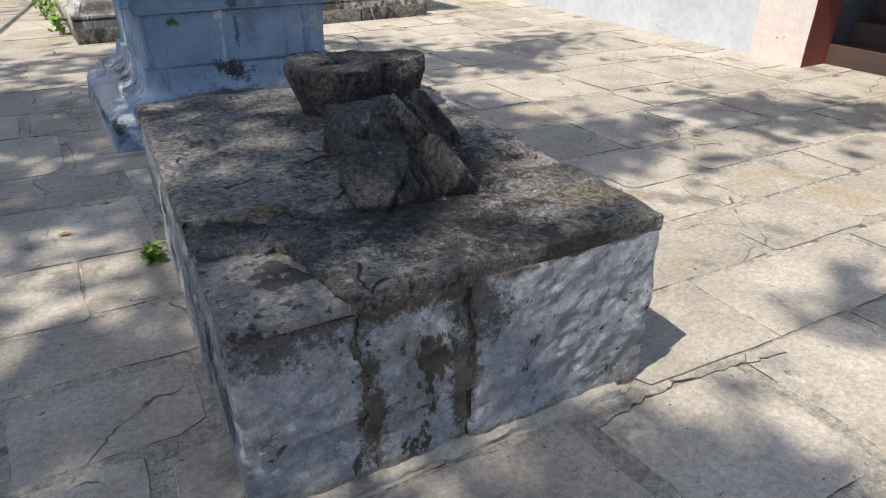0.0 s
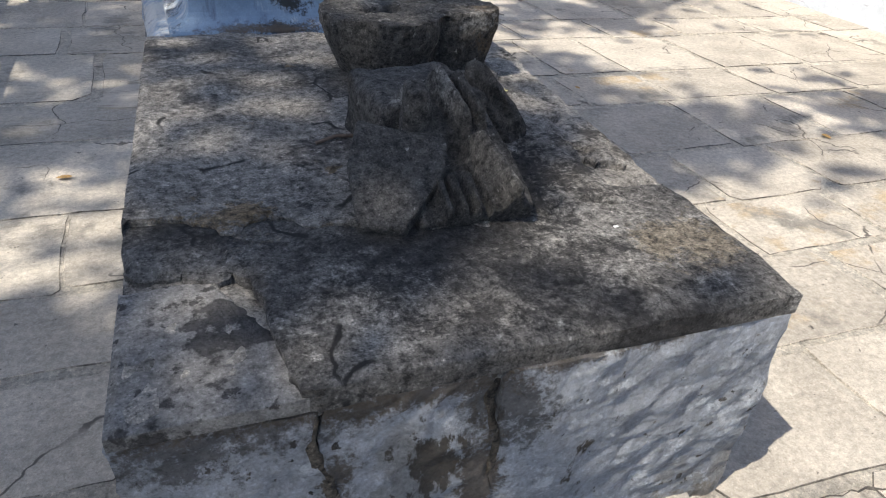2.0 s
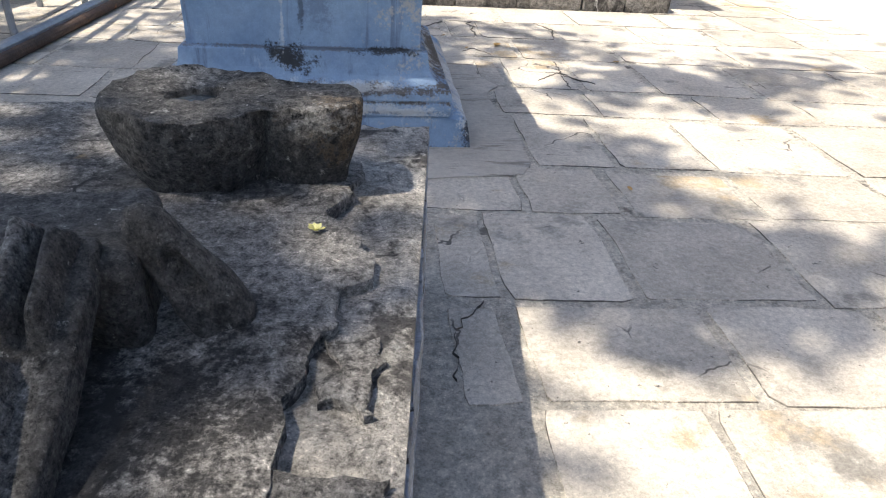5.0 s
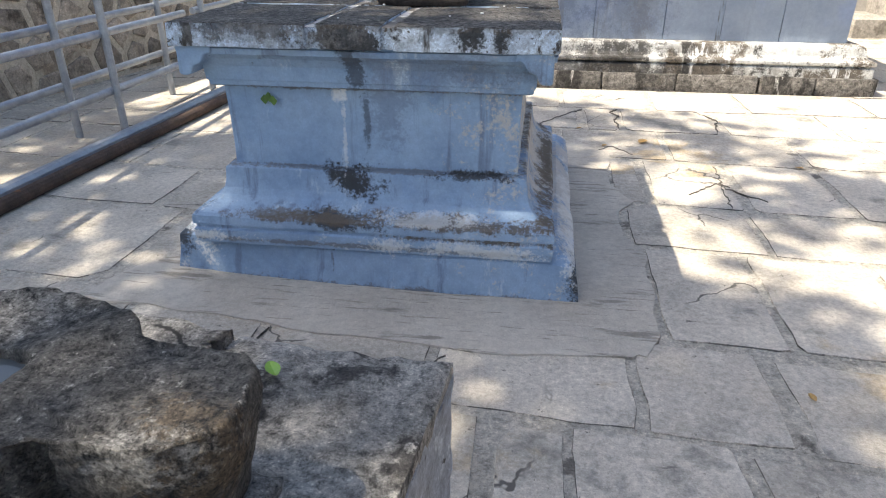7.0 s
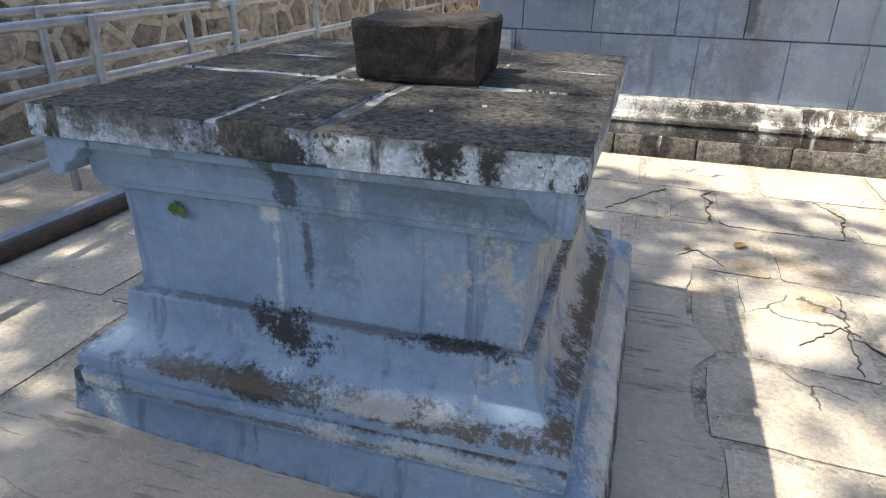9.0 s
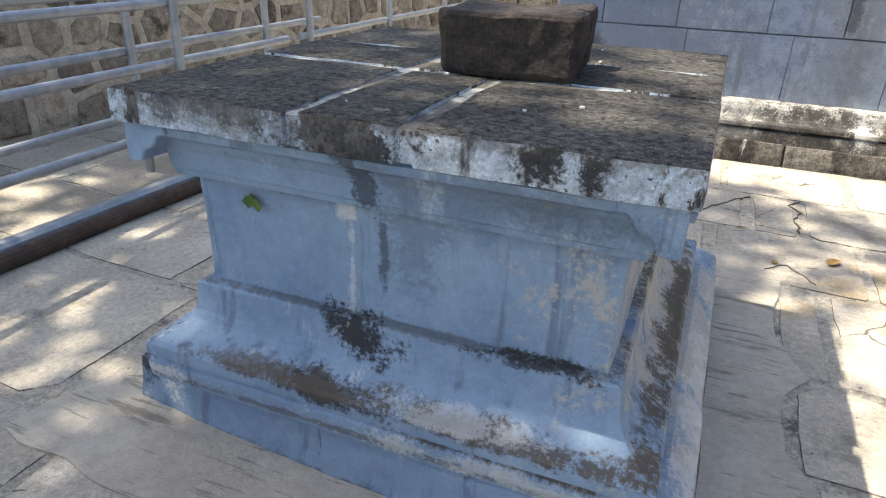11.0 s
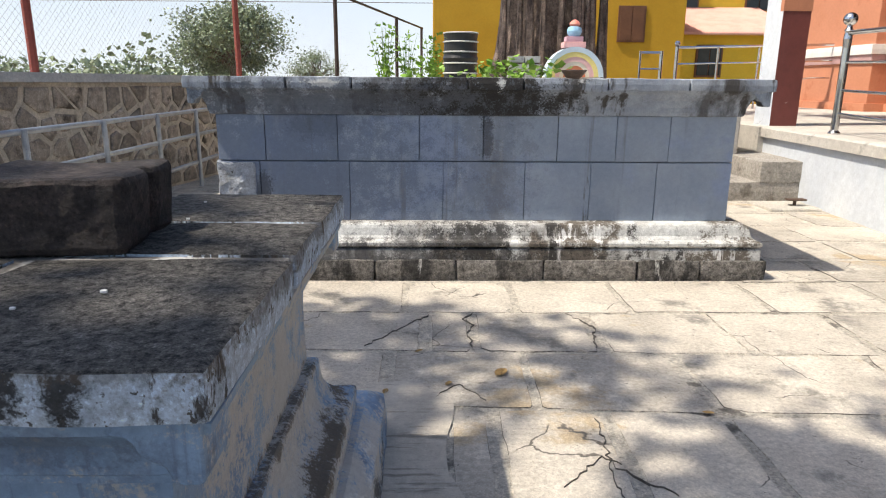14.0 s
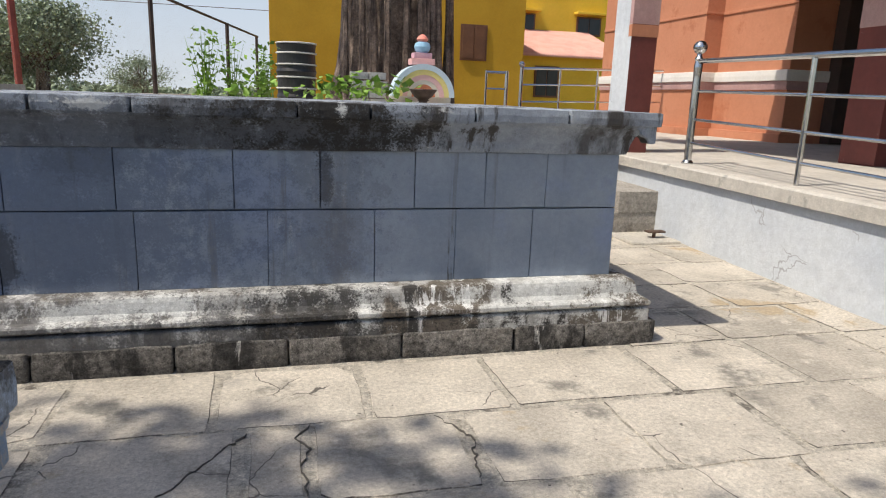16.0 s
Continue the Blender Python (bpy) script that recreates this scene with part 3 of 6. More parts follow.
part("stone", masonry((0.6405, -0.004, -0.01), (B1W, 0.60, 0.562), 3, 0.020, amp=0.012), WHITEWASH, low)
part("stone", masonry((0.0, 0.625, -0.01), (B1W, 1.25, 0.56), 4), WHITEWASH, low)
part("stone", masonry((0.004, 1.255, -0.01), (B1W - 0.004, B1L, 0.56), 5), WHITEWASH, low)

FILLING = surface("crumbling_joint_earth", (0.10, 0.083, 0.063), (0.19, 0.16, 0.125), 9, 0.95, 1.0, 60, 0.7, [((0.03, 0.027, 0.024), 6, ONE, 0.50, 0.58), ((0.34, 0.31, 0.27), 12, ONE, 0.60, 0.66)])
for jx, z0 in ((0.317, 0.22), (0.640, 0.10)):
    part("joint_filling", masonry((jx - 0.012, -0.001, z0), (jx + 0.012, 0.2, 0.55), jx * 9, 0.012, 0.012), FILLING, low, "brown earth crumbling from the joint")
part("footing", masonry((-0.01, -0.035, -0.01), (B1W - 0.10, 0.1, 0.022), 9, 0.03, 0.02), MORTAR, low, "spread cement at the foot of the wall")


def ragged(cx, cy, rx, ry, n=40, seed=0, rough=0.25, square=0.0):
    """A ragged outline round (cx, cy)."""
    out = []
    for k in range(n):
        a = 2 * math.pi * k / n
        c, s = math.cos(a), math.sin(a)
        f = 1 + rough * noise.noise(Vector((c * 1.6, s * 1.6, seed))) + rough * 0.5 * noise.noise(Vector((c * 5, s * 5, seed + 9)))
        if square:
            f *= (1 - square) + square / max(abs(c), abs(s))
        out.append((cx + rx * c * f, cy + ry * s * f))
    return out


def crust(name, lo, hi, z0, z1, seed, material, amp=0.007, wav=0.02, label="", left=0.0, right=0.0, near=0.0):
    """A broken layer of plaster on the block: its edge wanders, its top is pitted."""
    nx, ny = max(6, int((hi[0] - lo[0]) / 0.018)), max(6, int((hi[1] - lo[1]) / 0.018))
    free = lo[0] > 0.01, hi[0] < B1W - 0.01, lo[1] > 0.01, hi[1] < B1L - 0.01        # sides that do not end at the block's own edge

    def shape(u, v, w):
        x, y = lo[0] + (hi[0] - lo[0]) * u, lo[1] + (hi[1] - lo[1]) * v
        x += left * v * (1 - u) + right * v * u
        y += near * u * (1 - v)
        k = Vector((x, y, seed * 3.3))
        rim = min(u, 1 - u) * (hi[0] - lo[0]), min(v, 1 - v) * (hi[1] - lo[1])
        broken = [d for d, on in zip((u * (hi[0] - lo[0]), (1 - u) * (hi[0] - lo[0]), v * (hi[1] - lo[1]), (1 - v) * (hi[1] - lo[1])), free) if on]
        fade = max(0, 1 - min(broken + [1.0]) / 0.12)
        x += noise.noise(k * 4) * wav * 1.6 * fade + noise.noise(k * 15) * wav * 0.7 * fade
        y += noise.noise(k * 4 + Vector((7, 7, 7))) * wav * 1.6 * fade + noise.noise(k * 15 + Vector((3, 3, 3))) * wav * 0.7 * fade
        x += noise.noise(k * 38) * wav * 0.35 * fade
        y += noise.noise(k * 38 + Vector((5, 5, 5))) * wav * 0.35 * fade
        x, y = min(max(x, 0.002), B1W - 0.002), min(max(y, -0.004), B1L - 0.002)
        z = z0 + (z1 - z0) * w
        if w > 0.5:
            z += noise.noise(k * 5) * amp + noise.noise(k * 17) * amp * 0.7 + noise.noise(k * 36) * amp * 0.45 - (0.006 if min(rim) < 0.001 else 0)
        return b1(x, y, z)
    return part(name, lattice(bmesh.new(), shape, (nx, ny, 1)), material, low, label)


PLATE = surface("smooth_sooty_plaster", (0.24, 0.23, 0.218), (0.35, 0.335, 0.32), 5, 0.9, 0.6, 85, 0.4, [((0.07, 0.066, 0.064), 6, ONE, 0.54, 0.58), ((0.075, 0.071, 0.068), 24, ONE, 0.57, 0.61)])
crust("bedding_layer", (0.007, 0.007), (B1W - 0.006, B1L - 0.006), 0.540, 0.590, 1, ROUGHBED, wav=0.0, amp=0.013, label="bare broken stone under the plaster")
crust("plaster_layer", (0.315, 0.0), (B1W, 0.50), 0.56, 0.613, 2, CRUST, wav=0.03, label="grey-black plaster sheet with broken edge", left=-0.17, right=-0.02)
crust("plaster_layer", (0.0, 0.50), (1.12, 1.50), 0.56, 0.622, 3, CRUST_OLD, wav=0.06, amp=0.008, near=-0.07, right=0.06)
crust("plaster_layer", (0.0, 1.40), (0.86, B1L - 0.01), 0.56, 0.618, 8, CRUST_OLD, wav=0.06, amp=0.008)
crust("plaster_layer", (0.0, 0.0), (0.318, 0.35), 0.56, 0.594, 4, PLATE, wav=0.012, amp=0.003, right=-0.14)
crust("plaster_layer", (0.0, 0.36), (0.30, 0.56), 0.57, 0.606, 6, CRUST, wav=0.05)
crust("plaster_layer", (1.13, 0.62), (1.24, 0.78), 0.57, 0.611, 5, CRUST_OLD, wav=0.05)

# the moulded blue pedestal
ped = thing("stone_pedestal", 1.34, 5.14, 0, "blue limewashed moulded stone pedestal with mortared slab top", "pedestal")
PX0, PX1, PY0, PY1 = 0.77, 1.92, 4.55, 5.74


def plinth_shape(u, v, w):
    x = 0.475 + 1.715 * u
    y0 = 4.455 - 0.065 * u - 0.03 * math.sin(math.pi * u)
    y = y0 + (6.10 - y0) * v
    z = -0.02 + 0.242 * w
    inset = 0.03 * w + (0.03 if w > 0.85 else 0) + (0.03 if w > 0.95 else 0)
    x += inset * (1 - 2 * u)
    y += inset * (1 - 2 * v)
    if w > 0.95:
        z -= 0.012
    p = Vector((x, y, z))
    return p + noise.noise_vector(p * 4) * 0.012 + noise.noise_vector(p * 16) * 0.005


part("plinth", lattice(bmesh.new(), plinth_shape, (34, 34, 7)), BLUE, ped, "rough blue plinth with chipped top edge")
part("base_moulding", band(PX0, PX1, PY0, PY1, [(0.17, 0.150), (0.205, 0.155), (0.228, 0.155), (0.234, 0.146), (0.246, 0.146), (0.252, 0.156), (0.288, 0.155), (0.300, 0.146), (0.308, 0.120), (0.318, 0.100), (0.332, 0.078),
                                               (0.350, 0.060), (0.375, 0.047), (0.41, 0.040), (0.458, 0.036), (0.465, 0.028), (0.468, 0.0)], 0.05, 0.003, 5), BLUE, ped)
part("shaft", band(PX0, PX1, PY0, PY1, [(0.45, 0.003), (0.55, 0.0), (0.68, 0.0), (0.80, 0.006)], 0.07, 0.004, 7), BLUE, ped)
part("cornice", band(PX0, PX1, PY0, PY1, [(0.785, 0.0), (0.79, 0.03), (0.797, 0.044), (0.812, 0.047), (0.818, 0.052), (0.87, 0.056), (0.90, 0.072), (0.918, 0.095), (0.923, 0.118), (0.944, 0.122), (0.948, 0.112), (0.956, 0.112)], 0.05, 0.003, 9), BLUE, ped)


def corbel(cx, cy, dx, dy, parent, r, top, material):
    """The scrolled drop under a corner of the top slab."""
    bm = bmesh.new()
    prof = [(0, 0), (0, -0.10), (0.008, -0.105), (0.035, -0.105), (0.046, -0.098), (0.052, -0.082), (0.060, -0.072), (0.078, -0.066), (0.090, -0.056), (0.097, -0.040), (0.108, -0.030), (0.13, -0.026), (0.13, 0)]
    k = r / 0.13
    a = [bm.verts.new((cx + dx * p * k, cy, top + q * k)) for p, q in prof]
    b = [bm.verts.new((cx + dx * p * k, cy + dy * 0.10 * k, top + q * k)) for p, q in prof]
    n = len(prof)
    for i in range(n):
        bm.faces.new([a[i], a[(i + 1) % n], b[(i + 1) % n], b[i]])
    bm.faces.new(a)
    bm.faces.new(b[::-1])
    bmesh.ops.recalc_face_normals(bm, faces=bm.faces)
    bmesh.ops.bevel(bm, geom=list(bm.edges), offset=0.004, segments=1, affect="EDGES")
    return part("corbel", bm, material, parent)


for cx, dx in ((0.655, 1), (2.03, -1)):
    for cy, dy in ((4.418, 1), (5.872, -1)):
        corbel(cx, cy, dx, dy, ped, 0.135, 0.956, BLUE)
# slabs of the top, three by three, with mortar between them
XS, YS = (0.635, 1.175, 1.45, 2.05), (4.40, 5.02, 5.40, 5.89)
mortar = part("mortar_bed", stone((0.65, 4.412, 0.955), (2.035, 5.878, 1.0305), 0.05, 0.008, 0.0025), [surface("pale_joint_mortar", (0.46, 0.44, 0.41), (0.60, 0.585, 0.55), 4, 0.95, 0.4, 50, 0.2, [((0.13, 0.12, 0.11), 7, ONE, 0.43, 0.52)]), BLUE_EDGE], ped)
for f in mortar.data.polygons:
    if f.normal.z < 0.7:
        f.material_index = 1
for i in range(3):
    for j in range(3):
        g = 0.019
        ob = part("slab", stone((XS[i] + (g if i else 0), YS[j] + (g if j else 0), 0.952), (XS[i + 1] - (g if i < 2 else 0), YS[j + 1] - (g if j < 2 else 0), 1.038 + 0.003 * ((i + j) % 2)), 0.05, 0.01, 0.0045, 6, i * 3 + j), [TOPSTONE, BLUE_EDGE], ped)
        for f in ob.data.polygons:
            if f.normal.z < 0.7:
                f.material_index = 1

# the great limewashed block platform
BX0, BX1, BY0, BY1 = 0.80, 4.62, 8.46, 11.2
big = thing("stone_block_platform", 2.7, 9.8, 0, "large grey-blue limewashed ashlar platform with stained slab top", "platform")
part("core", box((BX0 + 0.02, BY0 + 0.02, 0.02), (BX1 - 0.02, BY1 - 0.02, 1.37)), GREYWASH, big)
for x0, x1 in ((0.60, 1.25), (1.258, 1.95), (1.956, 2.55), (2.556, 3.2), (3.207, 3.9), (3.906, 4.37), (4.376, 4.875)):
    part("step", stone((x0, 8.24, -0.01), (x1, 8.5, 0.155), 0.06, 0.02, 0.009, 5, x0), STEPSTONE, big)
part("step", stone((4.55, 8.5, -0.01), (4.875, 11.4, 0.15), 0.1, 0.02, 0.009, 5, 3), STEPSTONE, big)
part("step", stone((0.60, 8.5, -0.01), (0.9, 11.4, 0.15), 0.1, 0.02, 0.009, 5, 4), STEPSTONE, big)
part("base_moulding", band(BX0, BX1, BY0, BY1, [(0.14, 0.20), (0.228, 0.20), (0.236, 0.192), (0.238, 0.165), (0.250, 0.165), (0.253, 0.196), (0.262, 0.205), (0.282, 0.205), (0.292, 0.192), (0.300, 0.160), (0.325, 0.140), (0.38, 0.128), (0.402, 0.118), (0.412, 0.098), (0.415, 0.0)], 0.06, 0.0025, 2), STAINED_SHADED, big)
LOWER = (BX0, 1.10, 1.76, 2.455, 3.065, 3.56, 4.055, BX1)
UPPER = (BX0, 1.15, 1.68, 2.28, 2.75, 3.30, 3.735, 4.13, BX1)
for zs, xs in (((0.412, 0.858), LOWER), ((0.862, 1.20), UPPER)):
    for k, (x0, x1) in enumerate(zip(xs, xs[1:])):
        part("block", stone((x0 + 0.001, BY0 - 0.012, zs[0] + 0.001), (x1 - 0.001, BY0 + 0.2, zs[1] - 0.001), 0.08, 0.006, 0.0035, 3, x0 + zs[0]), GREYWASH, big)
for y0, y1 in ((BY0 + 0.2, 9.3), (9.305, 10.2), (10.205, BY1)):
    for z0, z1 in ((0.414, 0.835), (0.84, 1.20)):
        for x0, x1 in ((BX1 - 0.2, BX1 + 0.012), (BX0 - 0.012, BX0 + 0.2)):
            part("block", stone((x0, y0 + 0.003, z0), (x1, y1, z1), 0.1, 0.007, 0.004, 3, y0 + x0), GREYWASH, big)
part("broken_plaster", stone((0.785, 8.43, 0.42), (1.07, 8.5, 0.85), 0.03, 0.012, 0.02, 9, 5), WHITEWASH, big, "crumbled white plaster at the corner")
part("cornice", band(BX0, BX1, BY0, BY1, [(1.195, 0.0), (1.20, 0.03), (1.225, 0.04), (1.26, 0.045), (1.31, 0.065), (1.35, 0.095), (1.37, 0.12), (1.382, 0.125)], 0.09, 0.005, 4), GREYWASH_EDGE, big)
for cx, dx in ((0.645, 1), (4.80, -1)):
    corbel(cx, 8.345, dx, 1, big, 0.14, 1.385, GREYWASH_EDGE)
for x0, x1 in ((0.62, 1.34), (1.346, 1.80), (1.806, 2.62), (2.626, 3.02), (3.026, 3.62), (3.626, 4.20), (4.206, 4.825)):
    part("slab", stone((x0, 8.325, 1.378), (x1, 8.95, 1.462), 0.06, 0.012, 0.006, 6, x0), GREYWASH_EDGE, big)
for x0, x1 in ((0.62, 1.7), (1.706, 2.8), (2.806, 3.9), (3.906, 4.825)):
    for y0, y1 in ((8.956, 10.1), (10.106, 11.34)):
        part("slab", stone((x0, y0, 1.378), (x1, y1, 1.457), 0.12, 0.012, 0.006, 5, x0 + y0), GREYWASH_EDGE, big)

# the raised walkway on the other side of the court
wk = bmesh.new()
va, vb = (edge_x(4.38), 4.38), (edge_x(12.9), 12.9)
slab_of([va, (14, 4.38), (14, 12.9), vb], -0.03, 0.715, 0.004, wk)
solo("walkway_base", wk, WALLWHITE, "whitewashed plaster face of a raised walkway", "walkway", "structure")
wk = bmesh.new()
slab_of([(va[0] - 0.055, 4.38), (16, 4.38), (16, 12.9), (vb[0] - 0.055, 12.9)], 0.72, 0.855, 0.02, wk)
solo("walkway_floor", wk, LEDGE, "worn pale walkway floor with projecting chipped edge", "walkway", "structure")

near_pillar = thing("pillar", 6.7, 4.05, 0, "square pillar with scuffed pink-white flank and maroon front", "pillar")
ob = part("shaft", stone((6.42, 3.78, -0.01), (6.86, 4.37, 2.74), 0.12, 0.015, 0.004), [PINKWHITE, MAROON], near_pillar)
for f in ob.data.polygons:
    f.material_index = 1 if f.normal.y < -0.7 else 0
far_pillar = thing("pillar", 7.45, 13.35, 0, "square pillar painted white and maroon beside the walkway", "pillar")
ob = part("shaft", stone((7.25, 13.12, -0.01), (7.65, 13.6, 5.0), 0.12, 0.012, 0.003), [WALLWHITE, MAROON], far_pillar)
for f in ob.data.polygons:
    f.material_index = 1 if f.normal.y < -0.7 else 0
ob = part("upper_band", stone((7.246, 13.112, 2.42), (7.655, 13.2, 2.58), 0.2, 0.004, 0), ORANGE, far_pillar)
ob = part("upper_front", stone((7.248, 13.114, 2.584), (7.653, 13.2, 5.0), 0.2, 0.004, 0), MAUVE, far_pillar)

# shaded stair behind the near pillar
stair = thing("stone_stair", 8.0, 2.6, 0, "stone steps coloured dark for porch shade", "stair")
for k in range(5):
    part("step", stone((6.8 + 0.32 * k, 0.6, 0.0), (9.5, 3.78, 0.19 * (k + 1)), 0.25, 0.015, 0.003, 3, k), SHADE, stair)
solo("wall_porch_back", box((9.5, -3, 0), (9.8, 4.37, 2.74)), SHADE, "porch back wall coloured dark for shade", "wall", "structure")
solo("wall_porch_side", box((6.87, 3.98, 0.86), (9.49, 4.30, 2.74)), SHADE, "porch side wall coloured dark for shade", "wall", "structure")
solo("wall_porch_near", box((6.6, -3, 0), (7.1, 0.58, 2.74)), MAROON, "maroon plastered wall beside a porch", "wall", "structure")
# out-of-view slab, added and run outward to block sun from the stair
solo("ceiling_porch", box((5.35, -3, 2.75), (10, 4.36, 2.9)), SHADE, "unseen slab added to keep sun off a porch", "ceiling", "structure")

# the orange temple wall, in stepped faces
temple = thing("temple_building", 13.5, 17, 0, "orange painted temple building with stepped wall and cream bands", "building")


def face(x, y0, y1, x2):
    part("wall", stone((x, y0, 0.0), (x2, y1, 7.0), 0.5, 0.01, 0.0), ORANGE, temple)
    part("plinth", stone((x - 0.08, y0 - 0.05, 0.8), (x2, y1, 1.03), 0.5, 0.01, 0.0), ORANGE, temple)
    part("cream_band", stone((x - 0.10, y0 - 0.06, 2.10), (x2, y1, 2.32), 0.5, 0.02, 0.0), CREAM, temple)
    part("lower_band", stone((x - 0.055, y0 - 0.03, 1.92), (x2, y1, 2.098), 0.5, 0.02, 0.0), MAUVE, temple)
    part("string_course", stone((x - 0.03, y0 - 0.02, 3.6), (x2, y1, 3.66), 0.5, 0.01, 0.0), ORANGE, temple)


face(12.2, 18.6, 23.5, 16)
face(12.65, 16.3, 18.6, 16)
solo("walkway_floor", box((7.0, 12.9, 0.0), (16, 24, 0.852)), LEDGE, "pale stone floor before the temple wall", "walkway", "structure")
solo("wall_temple_porch_back", box((15.9, 4.4, 0.86), (16.2, 16.3, 6)), SHADE, "temple porch back wall coloured dark for shade", "wall", "structure")
solo("wall_temple_porch_end", box((13.6, 16.0, 0.86), (15.89, 16.29, 6)), SHADE, "temple porch end wall coloured dark for shade", "wall", "structure")
# never in view; its outer edge is pushed out to shade the pillars
solo("ceiling_temple_porch", box((7.7, 4.4, 4.3), (16.2, 16.25, 4.6)), SHADE, "unseen temple porch roof extended to shade the pillars", "ceiling", "structure")
for y in (11.6, 8.6):
    p = thing("pillar", 10.0, y, 0.86, "maroon and mauve square porch pillar", "pillar", "porch pillars")
    ob = part("shaft", stone((9.75, y - 0.28, 0.85), (10.3, y + 0.28, 4.3), 0.3, 0.02, 0.0), MAROON, p)
    part("upper_shaft", stone((9.744, y - 0.286, 2.55), (10.306, y + 0.286, 4.3), 0.3, 0.02, 0.0), MAUVE, p)

# the ochre building behind the tree, and a brighter one further off
ochre = thing("house", 6.9, 31, 0, "two-storey ochre yellow plastered building with brown shutters", "house")
part("wall", stone((2.46, 31, -0.1), (12.5, 36.4, 5.9), 0.9, 0.02, 0.0), YELLOW, ochre)


def shuttered(x0, x1, z0, z1, y, parent, pane):
    w = part("window", box((x0 - 0.08, y - 0.06, z0 - 0.08), (x1 + 0.08, y + 0.05, z1 + 0.08), 0.01), BROWNWOOD, parent)
    xm = (x0 + x1) / 2
    for a, b in ((x0, xm - 0.02), (xm + 0.02, x1)):
        part("pane", box((a, y - 0.09, z0), (b, y - 0.05, z1), 0.008), pane, w)
    return w


shuttered(9.88, 10.82, 3.12, 4.34, 31, ochre, BROWNWOOD)
bright = thing("house", 16, 40, 0, "bright yellow house with dark windows and tiled lean-to", "house")
part("wall", stone((12.6, 37, -0.1), (26, 44, 10), 0.9, 0.02, 0.0), YELLOW_B, bright)
for x in (14.0, 17.6, 21.2):
    shuttered(x, x + 1.2, 4.95, 5.7, 37, bright, DARKGLASS)
    part("sun_shade", box((x - 0.25, 36.5, 5.85), (x + 1.45, 37.0, 5.98), 0.02), YELLOW_B, bright)
annexe = thing("outhouse", 15, 34, 0, "low yellow outhouse with a pink tiled roof", "house")
part("wall", stone((12.55, 33, -0.1), (17.8, 36.9, 3.7), 0.9, 0.02, 0.0), YELLOW_B, annexe)
shuttered(13.9, 14.9, 1.8, 3.0, 33, annexe, DARKGLASS)
roof = bmesh.new()
n = 52
rows = []
for k in range(n * 4 + 1):
    x = 12.52 + 5.6 * k / (n * 4)
    w = 0.045 * math.cos(k * math.pi / 2)
    rows.append([roof.verts.new((x, 32.5, 3.55 + w)), roof.verts.new((x, 36.9, 5.0 + w)), roof.verts.new((x, 36.9, 4.93 + w)), roof.verts.new((x, 32.5, 3.48 + w))])
for p, q in zip(rows, rows[1:]):
    for i in range(4):
        roof.faces.new([p[i], q[i], q[(i + 1) % 4], p[(i + 1) % 4]])
part("roof", roof, TILE_PINK, annexe, "corrugated pink tile roof")

# ---- railings and pipes ----
def railing(x, y0, y1, zs, name_label, seed, lean=0.0):
    r = thing("pipe_railing", x, (y0 + y1) / 2, 0, name_label, "railing", "queue railings")
    for k, z in enumerate(zs):
        part("rail", tube([(x, y0, z), (x, (y0 + y1) / 2, z - 0.004), (x, y1, z)], 0.026), GALV, r)
    y = y0 + 0.1
    while y <= y1 + 0.01:
        part("post", tube([(x + 0.03, y, -0.02), (x + 0.03, y, zs[-1] + 0.02)], 0.026), GALV, r)
        y += 1.3
    return r


railing(-0.86, 0.9, 7.3, (0.34, 0.71, 1.03), "grey painted steel pipe queue railing with three rails", 1)
railing(-0.86, 7.45, 13.6, (0.34, 0.71, 1.03), "grey painted steel pipe queue railing with three rails", 1)
railing(-1.22, 0.9, 8.3, (0.36, 0.74, 1.06), "grey painted steel pipe queue railing before a rubble wall", 2)
pp = thing("water_pipe", -0.7, 5, 0, "thick grey pipe lying along the ground", "pipe")
part("tube", tube([(-0.98, 1.5, 0.05), (-0.80, 5.5, 0.052), (-0.66, 8.0, 0.05), (-0.6, 11.5, 0.05)], 0.05), GALV, pp)
pp = thing("water_pipe", -0.6, 5, 0, "rusty brown pipe lying along the ground", "pipe")
part("tube", tube([(-0.88, 1.5, 0.04), (-0.70, 5.5, 0.042), (-0.55, 8.0, 0.04)], 0.04), RUST, pp)
RUSTBRIGHT = surface("flaking_orange_rust", (0.26, 0.10, 0.04), (0.40, 0.18, 0.08), 14, 0.9, 0.6, 80, 0.4, [((0.08, 0.05, 0.035), 12, ONE, 0.54, 0.60)])
part("coupling", tube([(-0.757, 4.22, 0.050), (-0.750, 4.26, 0.051), (-0.728, 4.72, 0.053), (-0.726, 4.76, 0.052)], [0.050, 0.058, 0.058, 0.050], sides=14), RUSTBRIGHT, pp, "flaking orange rusted sleeve")


